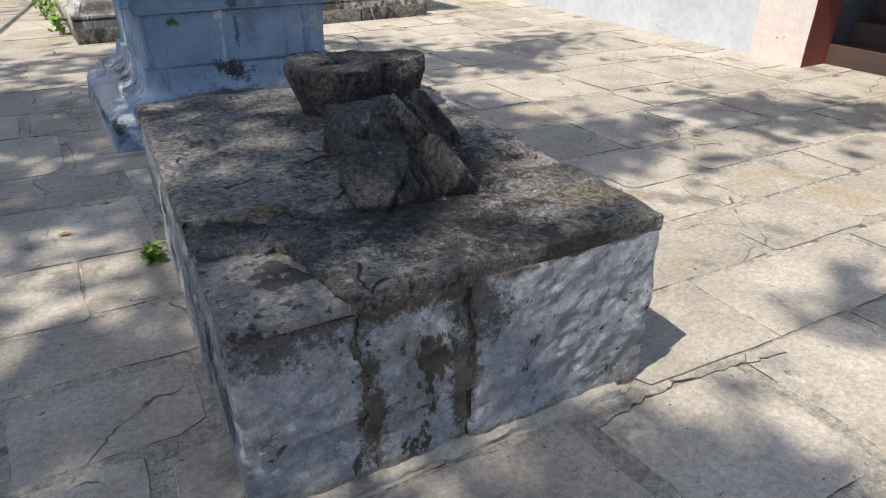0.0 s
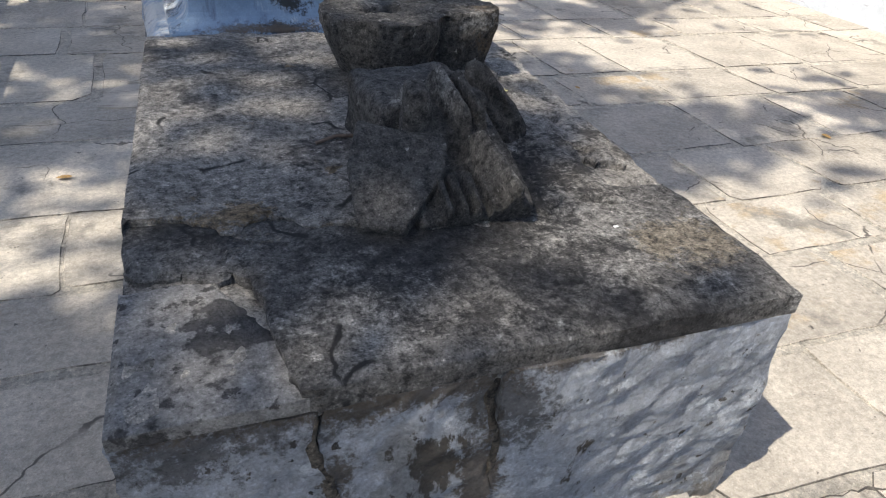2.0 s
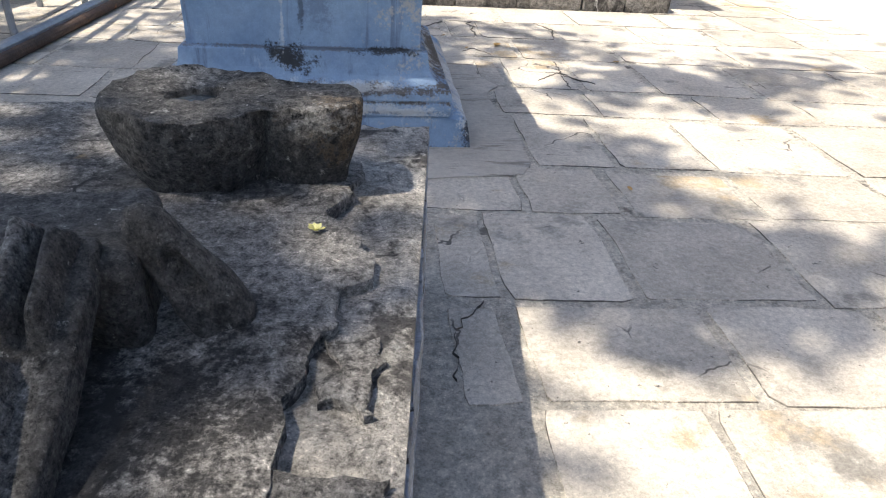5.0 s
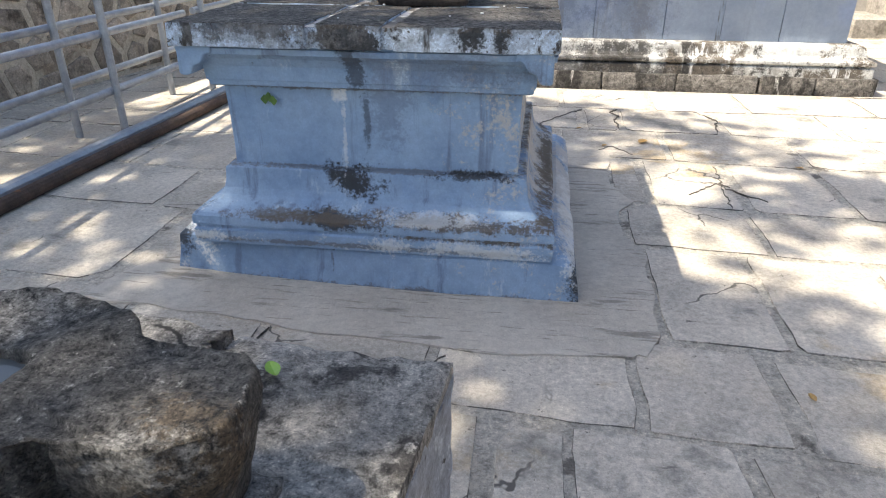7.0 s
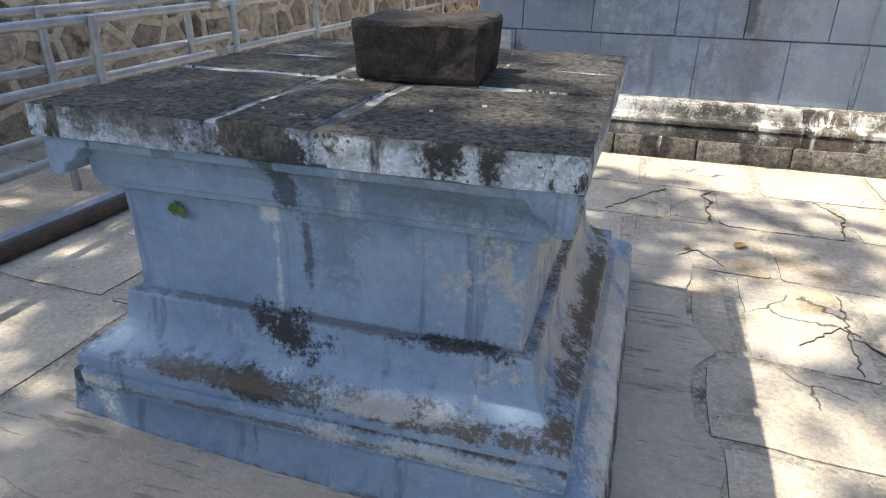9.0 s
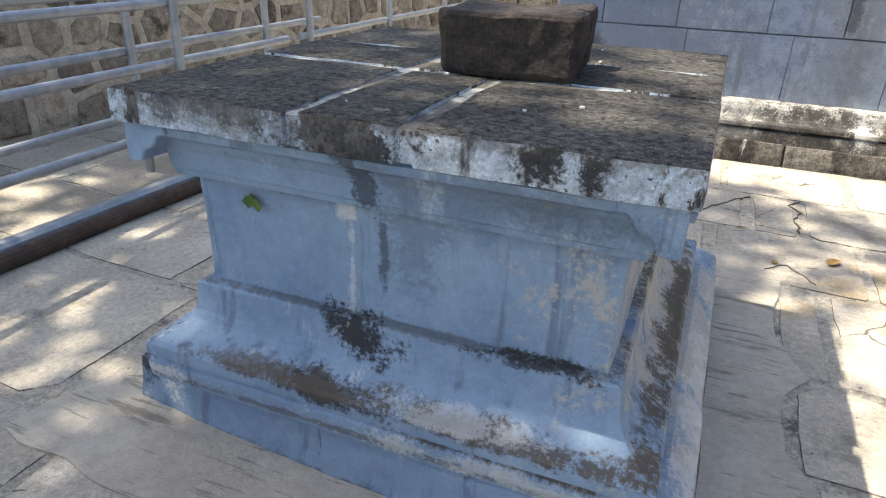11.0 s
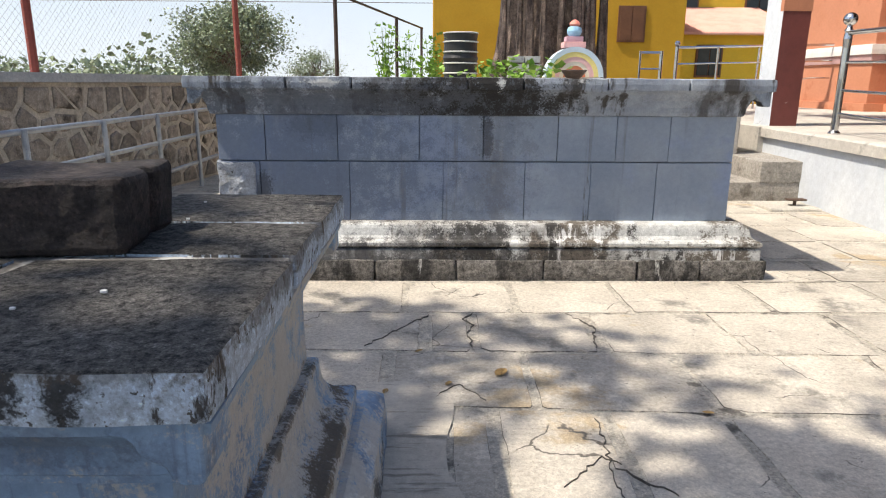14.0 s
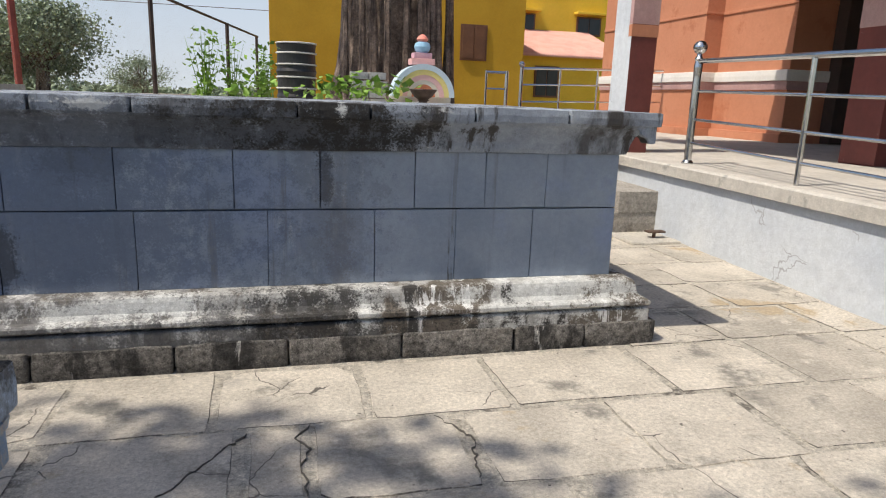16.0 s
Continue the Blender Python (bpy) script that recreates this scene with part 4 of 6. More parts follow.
# ---- walkway railing of stainless steel ----
def steel_rail(ys, xs):
    r = thing("steel_railing", xs[0], ys[0], 0.855, "polished stainless steel railing with ball-topped end post", "railing")
    top = 2.02
    for z, rad in ((top, 0.028), (1.69, 0.016), (1.37, 0.016), (1.10, 0.016)):
        part("rail", tube([(x, y, z - 0.045 * k) for k, (x, y) in enumerate(zip(xs, ys))], rad), STEEL, r)
    for k, (x, y) in enumerate(zip(xs, ys)):
        if k:
            part("post", tube([(x, y, 0.84), (x, y, top - 0.045 * k)], 0.024), STEEL, r)
        else:
            p = part("end_post", lathe(x, y, [(0.07, 0.85), (0.07, 0.87), (0.045, 0.9), (0.042, 1.3), (0.045, 1.5), (0.042, 1.85), (0.048, 1.95), (0.04, 2.02), (0.05, 2.04), (0.03, 2.08), (0.025, 2.11)]), STEEL, r)
            part("ball", lathe(x, y, [(0.075 * math.sin(a * math.pi / 12) + 0.002, 2.17 - 0.075 * math.cos(a * math.pi / 12)) for a in range(13)]), STEEL, p)


steel_rail((11.5, 9.55, 7.6, 5.6), (7.22, 7.0, 6.84, 6.70))


# ---- rubble boundary wall ----
def cell_of(c, others, lo, hi):
    """The part of a rectangle nearer to c than to the others."""
    poly = [Vector((lo[0], lo[1])), Vector((hi[0], lo[1])), Vector((hi[0], hi[1])), Vector((lo[0], hi[1]))]
    for o in others:
        m, d = (c + o) / 2, o - c
        out = []
        for p, q in zip(poly, poly[1:] + poly[:1]):
            a, b = (p - m).dot(d), (q - m).dot(d)
            if a <= 0:
                out.append(p)
            if a * b < 0:
                out.append(p + (q - p) * (a / (a - b)))
        poly = out
        if len(poly) < 3:
            return []
    return poly


rng = random.Random(5)
WY0, WY1, WH = 1.0, 16.0, 1.40
wbase = bmesh.new()
slab_of([(wall_x(WY0), WY0), (wall_x(24), 24), (wall_x(24) - 0.45, 24), (wall_x(WY0) - 0.45, WY0)], -0.03, WH, 0.01, wbase)
rubble = solo("wall_west", wbase, POINTING, "rubble stone boundary wall with raised sandy pointing", "wall", "structure")
ORG[rubble] = Vector((0, 0, 0))
cop = bmesh.new()
slab_of([(wall_x(WY0) + 0.05, WY0), (wall_x(15) + 0.05, 15), (wall_x(15) - 0.5, 15), (wall_x(WY0) - 0.5, WY0)], WH + 0.002, WH + 0.10, 0.015, cop)
solo("wall_coping", cop, COPING, "grey cement coping beam on the boundary wall", "coping", "structure")
seeds = []
for i in range(int((WY1 - WY0) / 0.30)):
    for j in range(5):
        seeds.append(Vector((WY0 + 0.30 * (i + 0.5 + (0.5 if j % 2 else 0)) + rng.uniform(-0.13, 0.13), 0.14 + 0.275 * j + rng.uniform(-0.10, 0.10))))
OUT = Vector((1, -0.218, 0)).normalized()
for c in seeds:
    near = [o for o in seeds if o is not c and (o - c).length < 0.9]
    poly = cell_of(c, near, (max(WY0, c.x - 0.5), 0.0), (c.x + 0.5, WH - 0.01))
    if len(poly) < 3:
        continue
    bm = bmesh.new()
    mid = sum(poly, Vector((0, 0))) / len(poly)
    rings = []
    h = rng.uniform(0.006, 0.02)
    fine = []
    for p, q in zip(poly, poly[1:] + poly[:1]):
        fine += [p, (p + q) / 2]
    for shrink, out in ((0.80, -0.01), (0.78, h), (0.62, h + 0.012)):
        ring = []
        for p in fine:
            q = mid + (p - mid) * (shrink * (1 - 0.10 * abs(noise.noise(Vector((p.x * 5, p.y * 5, 1))))))
            base = Vector((wall_x(q.x), q.x, q.y))
            ring.append(bm.verts.new(base + OUT * out))
        rings.append(ring)
    n = len(fine)
    for p, q in zip(rings, rings[1:]):
        for k in range(n):
            bm.faces.new([p[k], p[(k + 1) % n], q[(k + 1) % n], q[k]])
    bm.faces.new(rings[-1])
    bmesh.ops.recalc_face_normals(bm, faces=bm.faces)
    part("stone", bm, RUBBLE, rubble)

# fence on the wall
fence = thing("chain_link_fence", wall_x(14), 14, 1.4, "chain-link fence on rust-red iron posts", "fence")
for y, m, r in ((10.8, RED_IRON, 0.045), (15.35, RED_IRON, 0.05), (20.5, DARKIRON, 0.05), (26.7, DARKIRON, 0.055), (30.8, DARKIRON, 0.05)):
    x = wall_x(y) - 0.2
    part("post", tube([(x, y, 1.3), (x, y, 3.52)], r, sides=8), m, fence)
part("top_rail", tube([(wall_x(y) - 0.2, y, 3.5) for y in (4, 17.6, 31)], 0.035, sides=8), DARKIRON, fence)
mesh_b = bmesh.new()
FY0, FY1, FZ0, FZ1 = 5.0, 30.0, 1.48, 3.48
step = 0.085
k = 0
while FY0 + k * step < FY1 + 2:
    for s in (1, -1):
        ya, yb = FY0 + k * step, FY0 + k * step + s * (FZ1 - FZ0)
        pts = [Vector((wall_x(y) - 0.2, y, z)) for y, z in ((ya, FZ0), (yb, FZ1))]
        w = Vector((0.0, 0.0028, 0))
        mesh_b.faces.new([mesh_b.verts.new(p) for p in (pts[0] - w, pts[0] + w, pts[1] + w, pts[1] - w)])
    k += 1
part("wire_mesh", mesh_b, GALV, fence)


# ---- foliage ----
def leaves(bm, where, count, size, rng, flat=0.4, long=1.7):
    """Many small leaves; where(rng) gives a place."""
    for _ in range(count):
        p = where(rng)
        s = size * rng.uniform(0.6, 1.3)
        d = Vector((rng.gauss(0, 1), rng.gauss(0, 1), rng.gauss(0, flat))).normalized()
        side = d.cross(Vector((rng.gauss(0, flat), rng.gauss(0, flat), 1))).normalized()
        lift = d.cross(side) * s * 0.12
        vs = [bm.verts.new(p + q) for q in (-d * s * long / 2, side * s * 0.5 - d * s * 0.1 + lift, d * s * long / 2, -side * s * 0.5 - d * s * 0.1 + lift)]
        bm.faces.new(vs)


def clumps(centres, spread):
    def where(rng):
        c, r = rng.choice(centres)
        return c + Vector((rng.gauss(0, 1), rng.gauss(0, 1), rng.gauss(0, 0.6))) * r * spread
    return where


def limb(bm, a, b, r0, r1, rng, bend=0.15, sides=8):
    a, b = Vector(a), Vector(b)
    L = (b - a).length
    pts, rad = [], []
    for k in range(6):
        t = k / 5
        p = a.lerp(b, t)
        if 0 < k < 5:
            p += Vector((rng.gauss(0, 1), rng.gauss(0, 1), rng.gauss(0, 0.5))) * L * bend * 0.4
        pts.append(p)
        rad.append(r0 + (r1 - r0) * t)
    tube(pts, rad, bm, sides)


# the tree that shades the court, standing behind the start of the walk
rng = random.Random(11)
shade = thing("shade_tree", -3.0, -1.9, 0, "tall leafy tree shading the courtyard with an open crown", "tree")
bm = bmesh.new()
tube([(-3.0, -1.9, -0.05), (-3.02, -1.85, 2.0), (-3.4, -1.5, 4.6), (-4.5, -0.4, 8.1)], [0.36, 0.27, 0.22, 0.10], bm, 12)
centres = []
for k in range(230):
    x, y = rng.uniform(-7.8, -0.2), rng.uniform(-2.6, 6.9)
    gx, gy = x + 5.8, y + 1.3            # where its shadow falls
    if 0.0 < gx < 1.05 and 0.1 < gy < 1.5:
        dense, keep = True, 0.62
    elif 0.2 < gx < (2.1 if gy > 2.4 else 1.5) and 0.8 < gy < 6.0:
        dense, keep = True, 0.20 if gx > 0.7 and 1.9 < gy < 3.4 else 0.42
    elif gx <= 0.2:
        dense, keep = True, 0.60 if gy < 3.2 else 0.34
    elif gy < 1.4 and gx < 3.6:
        dense, keep = False, 0.06
    elif gy < 3.5:
        dense, keep = False, 0.10 if gx < 2.8 and gy < 2.2 else 0.42
    else:
        dense, keep = False, 0.07 if gy < 5.6 else 0.02
    if rng.random() > keep:
        continue
    z = 9.6 + rng.uniform(-0.7, 1.2)
    centres.append((Vector((x, y, z)), rng.uniform(0.45, 0.8) if dense else rng.uniform(0.3, 0.55)))
    if dense and k % 4 == 0:
        limb(bm, (-4.5, -0.4, 8.0), (x, y, z), 0.03, 0.008, rng)
for gx, gy in ((3.3, 5.5), (3.9, 5.8), (4.5, 5.7), (4.2, 5.3), (2.3, 3.45), (2.65, 3.4), (2.9, 3.3), (2.2, 7.3), (3.3, 6.6), (5.2, 6.0),
               (2.1, 3.3), (2.4, 3.45), (2.75, 3.25), (3.05, 3.35), (2.95, 3.05), (2.6, 3.75), (1.25, 1.95), (0.9, 0.8), (1.25, 0.85), (1.1, 0.5), (1.55, 0.55), (1.4, 0.3), (1.4, 4.35), (1.0, 4.2), (1.8, 4.3), (1.5, 7.3), (2.6, 7.1), (1.9, 6.9), (2.65, 4.45), (2.35, 4.05), (3.0, 4.2)):
    centres.append((Vector((gx - 5.8, gy - 1.3, 9.9)), 0.34 if gy < 6 else 0.6))
part("trunk", bm, BARK, shade)
bm = bmesh.new()
leaves(bm, clumps(centres, 0.55), 10500, 0.13, rng)
part("crown", bm, LEAF, shade)

# the great fig behind the platform
rng = random.Random(3)
fig = thing("fig_tree", 5.0, 19, 1.2, "massive old fig tree with fluted trunk and hanging roots", "tree")
bm = bmesh.new()
rings = []
for k in range(15):
    z = 0.9 + k * 0.42
    flare = 1.0 + 0.5 * max(0, 1 - (z - 0.9) / 1.6) ** 2 + 0.12 * max(0, z - 4)
    ring = []
    for i in range(72):
        a = 2 * math.pi * i / 72
        rib = 0.16 * abs(math.sin(a * 4.5 + 0.5 * math.sin(z * 0.7))) + 0.15 * noise.noise(Vector((math.cos(a) * 2, math.sin(a) * 2, z * 0.5))) + 0.05 * noise.noise(Vector((math.cos(a) * 7, math.sin(a) * 7, z)))
        r = (0.92 + rib) * flare
        ring.append(bm.verts.new((5.0 + r * math.cos(a), 19 + r * math.sin(a), z)))
    rings.append(ring)
for p, q in zip(rings, rings[1:]):
    for i in range(72):
        bm.faces.new([p[i], p[(i + 1) % 72], q[(i + 1) % 72], q[i]])
bm.faces.new(rings[-1])
part("trunk", bm, BARK, fig, smooth=False)
for k in range(22):
    a = rng.uniform(math.pi * 1.05, math.pi * 1.95)
    x, y = 5.0 + 1.15 * math.cos(a), 19 + 1.15 * math.sin(a)
    part("hanging_root", tube([(x + rng.uniform(-.2, .2), y - 0.1, 6.6), (x, y - 0.15, 4.0), (x + rng.uniform(-.12, .12), y - 0.35, 1.2)], [0.03, rng.uniform(0.03, 0.07), 0.07], sides=6), BARK, fig)
bm = bmesh.new()
centres = [(Vector((3.5 + rng.uniform(-4, 3), 19 + rng.uniform(-3, 4), 8 + rng.uniform(-0.8, 2.5))), 1.0) for _ in range(24)]
leaves(bm, clumps(centres, 0.7), 1800, 0.25, rng)
part("crown", bm, LEAF, fig)
solo("tree_platform", stone((1.6, 12.6, -0.02), (6.6, 22, 1.22), 0.5, 0.03, 0.01), LEDGE, "low plastered platform round an old tree", "platform")


# ---- carved stones on the low block ----
def hewn(name, lo, hi, turn, seed, label, category="stone fragment", parent=None, amp=0.012, form=None, r=0.03, cell=0.022):
    """A loose worn stone: a rounded block bent by form(p, u, v, w), turned and set down."""
    lo, hi = Vector(lo), Vector(hi)
    n = [max(5, min(52, round((hi[a] - lo[a]) / cell))) for a in range(3)]
    k = Vector((seed * 3.7, seed * 1.9, seed))

    def shape(u, v, w):
        p = Vector([lo[a] + (hi[a] - lo[a]) * (u, v, w)[a] for a in range(3)])
        p = rounded(p, lo, hi, min(r, min(hi - lo) * 0.45))
        if form:
            p = form(p, u, v, w)
        p = p + noise.noise_vector((p + k) * 6) * amp + noise.noise_vector((p + k) * 22) * amp * 0.45 + noise.noise_vector((p + k) * 50) * amp * 0.2
        return turn @ p
    return lattice(bmesh.new(), shape, n)


TOP1 = 0.604
# hollowed stone basin with a blunt spout
BAS = Matrix.Translation((1.275, 2.725, TOP1 + 0.016))


def basin_mesh():
    """A round bowl run out into a square-ended spout."""
    bm = bmesh.new()
    n = 96

    def reach(a):
        c, s = math.cos(a), math.sin(a)
        cx, cy, r = -0.035, 0.0, 0.207
        b = c * cx + s * cy
        round_part = b + math.sqrt(b * b - (cx * cx + cy * cy - r * r))
        top, low = 0.085, -0.115
        side = [0.36 / c] if c > 0 else []
        side += [top / s] if s > 0 else ([low / s] if s < 0 else [])
        spout = min(side) if c > 0.2 else 0.0
        return max(round_part, spout)
    wide = [reach(2 * math.pi * i / n) for i in range(n)]
    wide = [(wide[i - 2] + 2 * wide[i - 1] + 2 * wide[i] + 2 * wide[(i + 1) % n] + wide[(i + 2) % n]) / 8 for i in range(n)]

    def rim(i, k, z):
        a = 2 * math.pi * i / n
        r = wide[i]
        if k < 1:
            r -= (1 - k) ** 1.4 * (0.21 if math.cos(a) < 0.3 else 0.15)
        return Vector((r * math.cos(a), r * math.sin(a), z))
    rows = [(0.55, -0.012), (0.60, 0.0), (0.66, 0.03), (0.76, 0.07), (0.88, 0.115), (0.97, 0.15), (1.0, 0.172), (0.995, 0.186), (0.965, 0.197), (0.91, 0.200), (0.82, 0.199), (0.72, 0.197), (0.6, 0.196)]
    rings = [[rim(i, k, z) for i in range(n)] for k, z in rows]
    hx, hy = -0.03, 0.0
    for r, z in ((0.080, 0.195), (0.062, 0.190), (0.054, 0.17), (0.047, 0.14), (0.03, 0.13)):
        rings.append([Vector((hx + r * 1.1 * math.cos(2 * math.pi * i / n), hy + r * 0.9 * math.sin(2 * math.pi * i / n), z)) for i in range(n)])
    vr = []
    for row in rings:
        out = []
        for p in row:
            d = noise.noise_vector(p * 6) * 0.012 + noise.noise_vector(p * 19) * 0.007 + noise.noise_vector(p * 48) * 0.005
            d.y += 0.030 * math.exp(-((p.x - 0.135) / 0.012) ** 2) if p.y < -0.06 and p.z < 0.19 else 0
            d.z -= 0.018 * math.exp(-((p.x - 0.17) / 0.10) ** 2 - ((p.y + 0.01) / 0.05) ** 2) if p.z > 0.19 else 0
            out.append(bm.verts.new(BAS @ (p + d)))
        vr.append(out)
    for p, q in zip(vr, vr[1:]):
        for i in range(n):
            bm.faces.new([p[i], p[(i + 1) % n], q[(i + 1) % n], q[i]])
    bm.faces.new(vr[0][::-1])
    bm.faces.new(vr[-1])
    return bm


basin = thing("stone_basin", 1.345, 2.74, TOP1, "dark rough hollowed stone basin holding a little water", "basin")
BASINROCK = surface("dark_pitted_basin_stone", (0.066, 0.062, 0.057), (0.125, 0.116, 0.106), 6, 0.9, 1.0, 90, 0.8,
                    [((0.30, 0.285, 0.26), 34, ONE, 0.61, 0.65), ((0.018, 0.017, 0.017), 4, ONE, 0.58, 0.7)],
                    spots=[((0.12, 0.08, 0.04), (1.60, 2.64, 0.78), (0.10, 0.10, 0.1), 0.6), (PALE, (1.55, 2.60, 0.80), (0.10, 0.06, 0.05), 0.7), (PALE, (1.2, 2.86, 0.82), (0.12, 0.08, 0.05), 0.5)])
part("bowl", basin_mesh(), BASINROCK, basin)
water = bpy.data.materials.new("still_water")
water.use_nodes = True
wb = water.node_tree.nodes["Principled BSDF"]
wb.inputs["Base Color"].default_value = (0.05, 0.06, 0.07, 1)
wb.inputs["Roughness"].default_value = 0.03
wb.inputs["IOR"].default_value = 1.33
bm = bmesh.new()
c = BAS @ Vector((-0.03, 0.0, 0.172))
bm.faces.new([bm.verts.new(c + Vector((0.066 * math.cos(t), 0.053 * math.sin(t), 0))) for t in [2 * math.pi * k / 32 for k in range(32)]])
part("water", bm, water, basin, "still water")


# carved fragment with folds, lying propped on edge
def ridge(d, wide, sharp=2.4):
    return max(0.0, 1 - (abs(d) / wide) ** sharp)


def folds(p, u, v, w):
    """A trapezoid slab carved with two fingers, a strap, a boss and pleats."""
    narrow = 1 - 0.34 * max(0.0, v - 0.35) / 0.65
    p = Vector((0.04 + (p.x - 0.04) * narrow, p.y, p.z * (1 - 0.25 * v)))
    if w < 0.6:
        return p
    x, y, h = p.x, p.y, 0.0
    span = lambda a, b: min(1.0, max(0.0, (y - a) / 0.03), ) * min(1.0, max(0.0, (b - y) / 0.03))
    h = max(h, 0.060 * ridge(x - 0.010 + 0.12 * (y - 0.1), 0.022) * span(-0.02, 0.20))
    h = max(h, 0.052 * ridge(x - 0.055 + 0.12 * (y - 0.1), 0.018) * span(-0.01, 0.19))
    h = max(h, 0.062 * ridge(x - 0.048 + 0.20 * (y + 0.14), 0.024) * span(-0.25, -0.02))
    boss = math.hypot((x + 0.085) / 0.052, (y - 0.085) / 0.065)
    h = max(h, 0.080 * max(0.0, 1 - boss ** 3))
    for cx in (-0.085, -0.052, -0.020):
        h = max(h, 0.040 * ridge(x - cx, 0.013) * span(-0.25, -0.10))
    h -= 0.040 * max(0.0, 1 - math.hypot((x + 0.015) / 0.032, (y + 0.045) / 0.05) ** 2)
    h -= 0.022 if y < -0.09 and x < 0.01 else 0.0
    return p + Vector((0, 0, h))


# the three pale spots are painted highlights on boss, fingers and strap
CARVED = surface("black_carved_stone", (0.066, 0.062, 0.057), (0.122, 0.114, 0.106), 6, 0.85, 0.8, 95, 0.7,
                 [((0.30, 0.29, 0.27), 55, ONE, 0.64, 0.67), ((0.017, 0.016, 0.016), 4, ONE, 0.60, 0.72)],
                 spots=[((0.34, 0.33, 0.31), (1.075, 2.01, 0.80), (0.055, 0.06, 0.05), 0.75), ((0.30, 0.29, 0.27), (1.16, 2.02, 0.80), (0.03, 0.13, 0.06), 0.7), ((0.30, 0.29, 0.27), (1.215, 1.78, 0.70), (0.03, 0.13, 0.06), 0.7)])
lean = Matrix.Translation((1.15, 1.90, TOP1 + 0.112)) @ Matrix.Rotation(radians(-2), 4, "Z") @ Matrix.Rotation(radians(23), 4, "X")
solo("carved_fragment", hewn("f", (-0.15, -0.23, -0.04), (0.120, 0.185, 0.03), lean, 2, "", form=folds, cell=0.0075, amp=0.004, r=0.015), CARVED, "black carved stone fragment with ridged folds", "stone fragment")
plate_turn = Matrix.Translation((0.985, 1.84, TOP1 + 0.090)) @ Matrix.Rotation(radians(-26), 4, "Z") @ Matrix.Rotation(radians(24), 4, "X") @ Matrix.Rotation(radians(4), 4, "Y")


def tongue(p, u, v, w):
    f = 1 - 0.55 * max(0, 0.55 - v) / 0.55
    return Vector((-0.02 + (p.x + 0.02) * f, p.y - 0.05 * u * max(0, v - 0.5), p.z))


solo("flat_fragment", hewn("f", (-0.105, -0.175, -0.022), (0.11, 0.115, 0.022), plate_turn, 5, "", form=tongue, cell=0.010, amp=0.005, r=0.010), CARVED, "flat dark stone fragment leaning on another stone", "stone fragment")
rest = Matrix.Translation((1.16, 2.15, TOP1 + 0.080)) @ Matrix.Rotation(radians(6), 4, "Z")
solo("rough_boulder", hewn("f", (-0.17, -0.14, -0.085), (0.13, 0.13, 0.10), rest, 7, "", cell=0.016, amp=0.012, r=0.03), CARVED, "blackened rough stone lump behind the carvings", "stone fragment")


def finger(p, u, v, w):
    """A foot-shaped stone: narrow and round above, spread below, with a hollow on its front."""
    f = 1 - 0.45 * max(0.0, w - 0.35) / 0.65
    q = Vector((p.x * f, p.y * f, p.z))
    if v < 0.5:
        q.y += 0.030 * max(0.0, 1 - math.hypot((q.x - 0.005) / 0.022, (q.z - 0.0) / 0.06) ** 2)
        q.y -= 0.012 * ridge(q.x + 0.035, 0.016)
    return q


up = Matrix.Translation((1.352, 2.105, TOP1 + 0.108)) @ Matrix.Rotation(radians(16), 4, "Z") @ Matrix.Rotation(radians(-30), 4, "Y") @ Matrix.Rotation(radians(-14), 4, "X")
solo("upright_fragment", hewn("f", (-0.052, -0.045, -0.14), (0.058, 0.045, 0.135), up, 9, "", form=finger, cell=0.009, amp=0.005, r=0.04), CARVED, "finger-like dark stone fragment leaning upright", "stone fragment")

# dressed stone block on the pedestal
blk = Matrix.Translation((1.46, 5.19, 1.036)) @ Matrix.Rotation(radians(5), 4, "Z")


def waist(p, u, v, w):
    d = 0.035 * math.exp(-((p.y - 0.02) / 0.02) ** 2) * max(0, p.x) / 0.19
    return Vector((p.x * (1 + 0.05 * w) - d, p.y * (1 + 0.04 * w), p.z - (0.02 * (1 - (p.x / 0.2) ** 2) * (1 - (p.y / 0.2) ** 2) if w > 0.95 else 0)))


solo("stone_block", hewn("f", (-0.195, -0.18, 0.0), (0.195, 0.18, 0.185), blk, 13, "", form=waist, cell=0.02, amp=0.006, r=0.022),
     surface("black_brown_dressed_stone", (0.032, 0.026, 0.024), (0.065, 0.048, 0.042), 5, 0.85, 0.6, 50, 0.5, [((0.16, 0.12, 0.10), 16, ONE, 0.66, 0.74), ((0.012, 0.011, 0.011), 3, (1, 1, 0.5), 0.55, 0.68)]),
     "black dressed stone block resting on the pedestal", "stone block")


# ---- small litter ----
rng = random.Random(21)
fl = thing("marigold_flower", 1.54, 2.40, TOP1, "small pale yellow fallen flower on the stone", "flower")
PETAL = paint("pale_yellow_petal", (0.80, 0.76, 0.38))
for k in range(14):
    a = k * 2.399
    r = 0.024 - 0.0008 * k
    d = Vector((math.cos(a), math.sin(a), 0.35 + 0.06 * k)).normalized()
    s = d.cross(Vector((0, 0, 1))).normalized() * 0.006
    o = Vector((1.54, 2.40, TOP1 + 0.020))
    bm = bmesh.new()
    top = [bm.verts.new(o + q) for q in (-s * 0.4, s * 0.4, d * r * 0.7 + s, d * r, d * r * 0.7 - s)]
    bm.faces.new(top)
    bmesh.ops.solidify(bm, geom=list(bm.faces), thickness=0.0015)
    part("petal", bm, PETAL, fl)


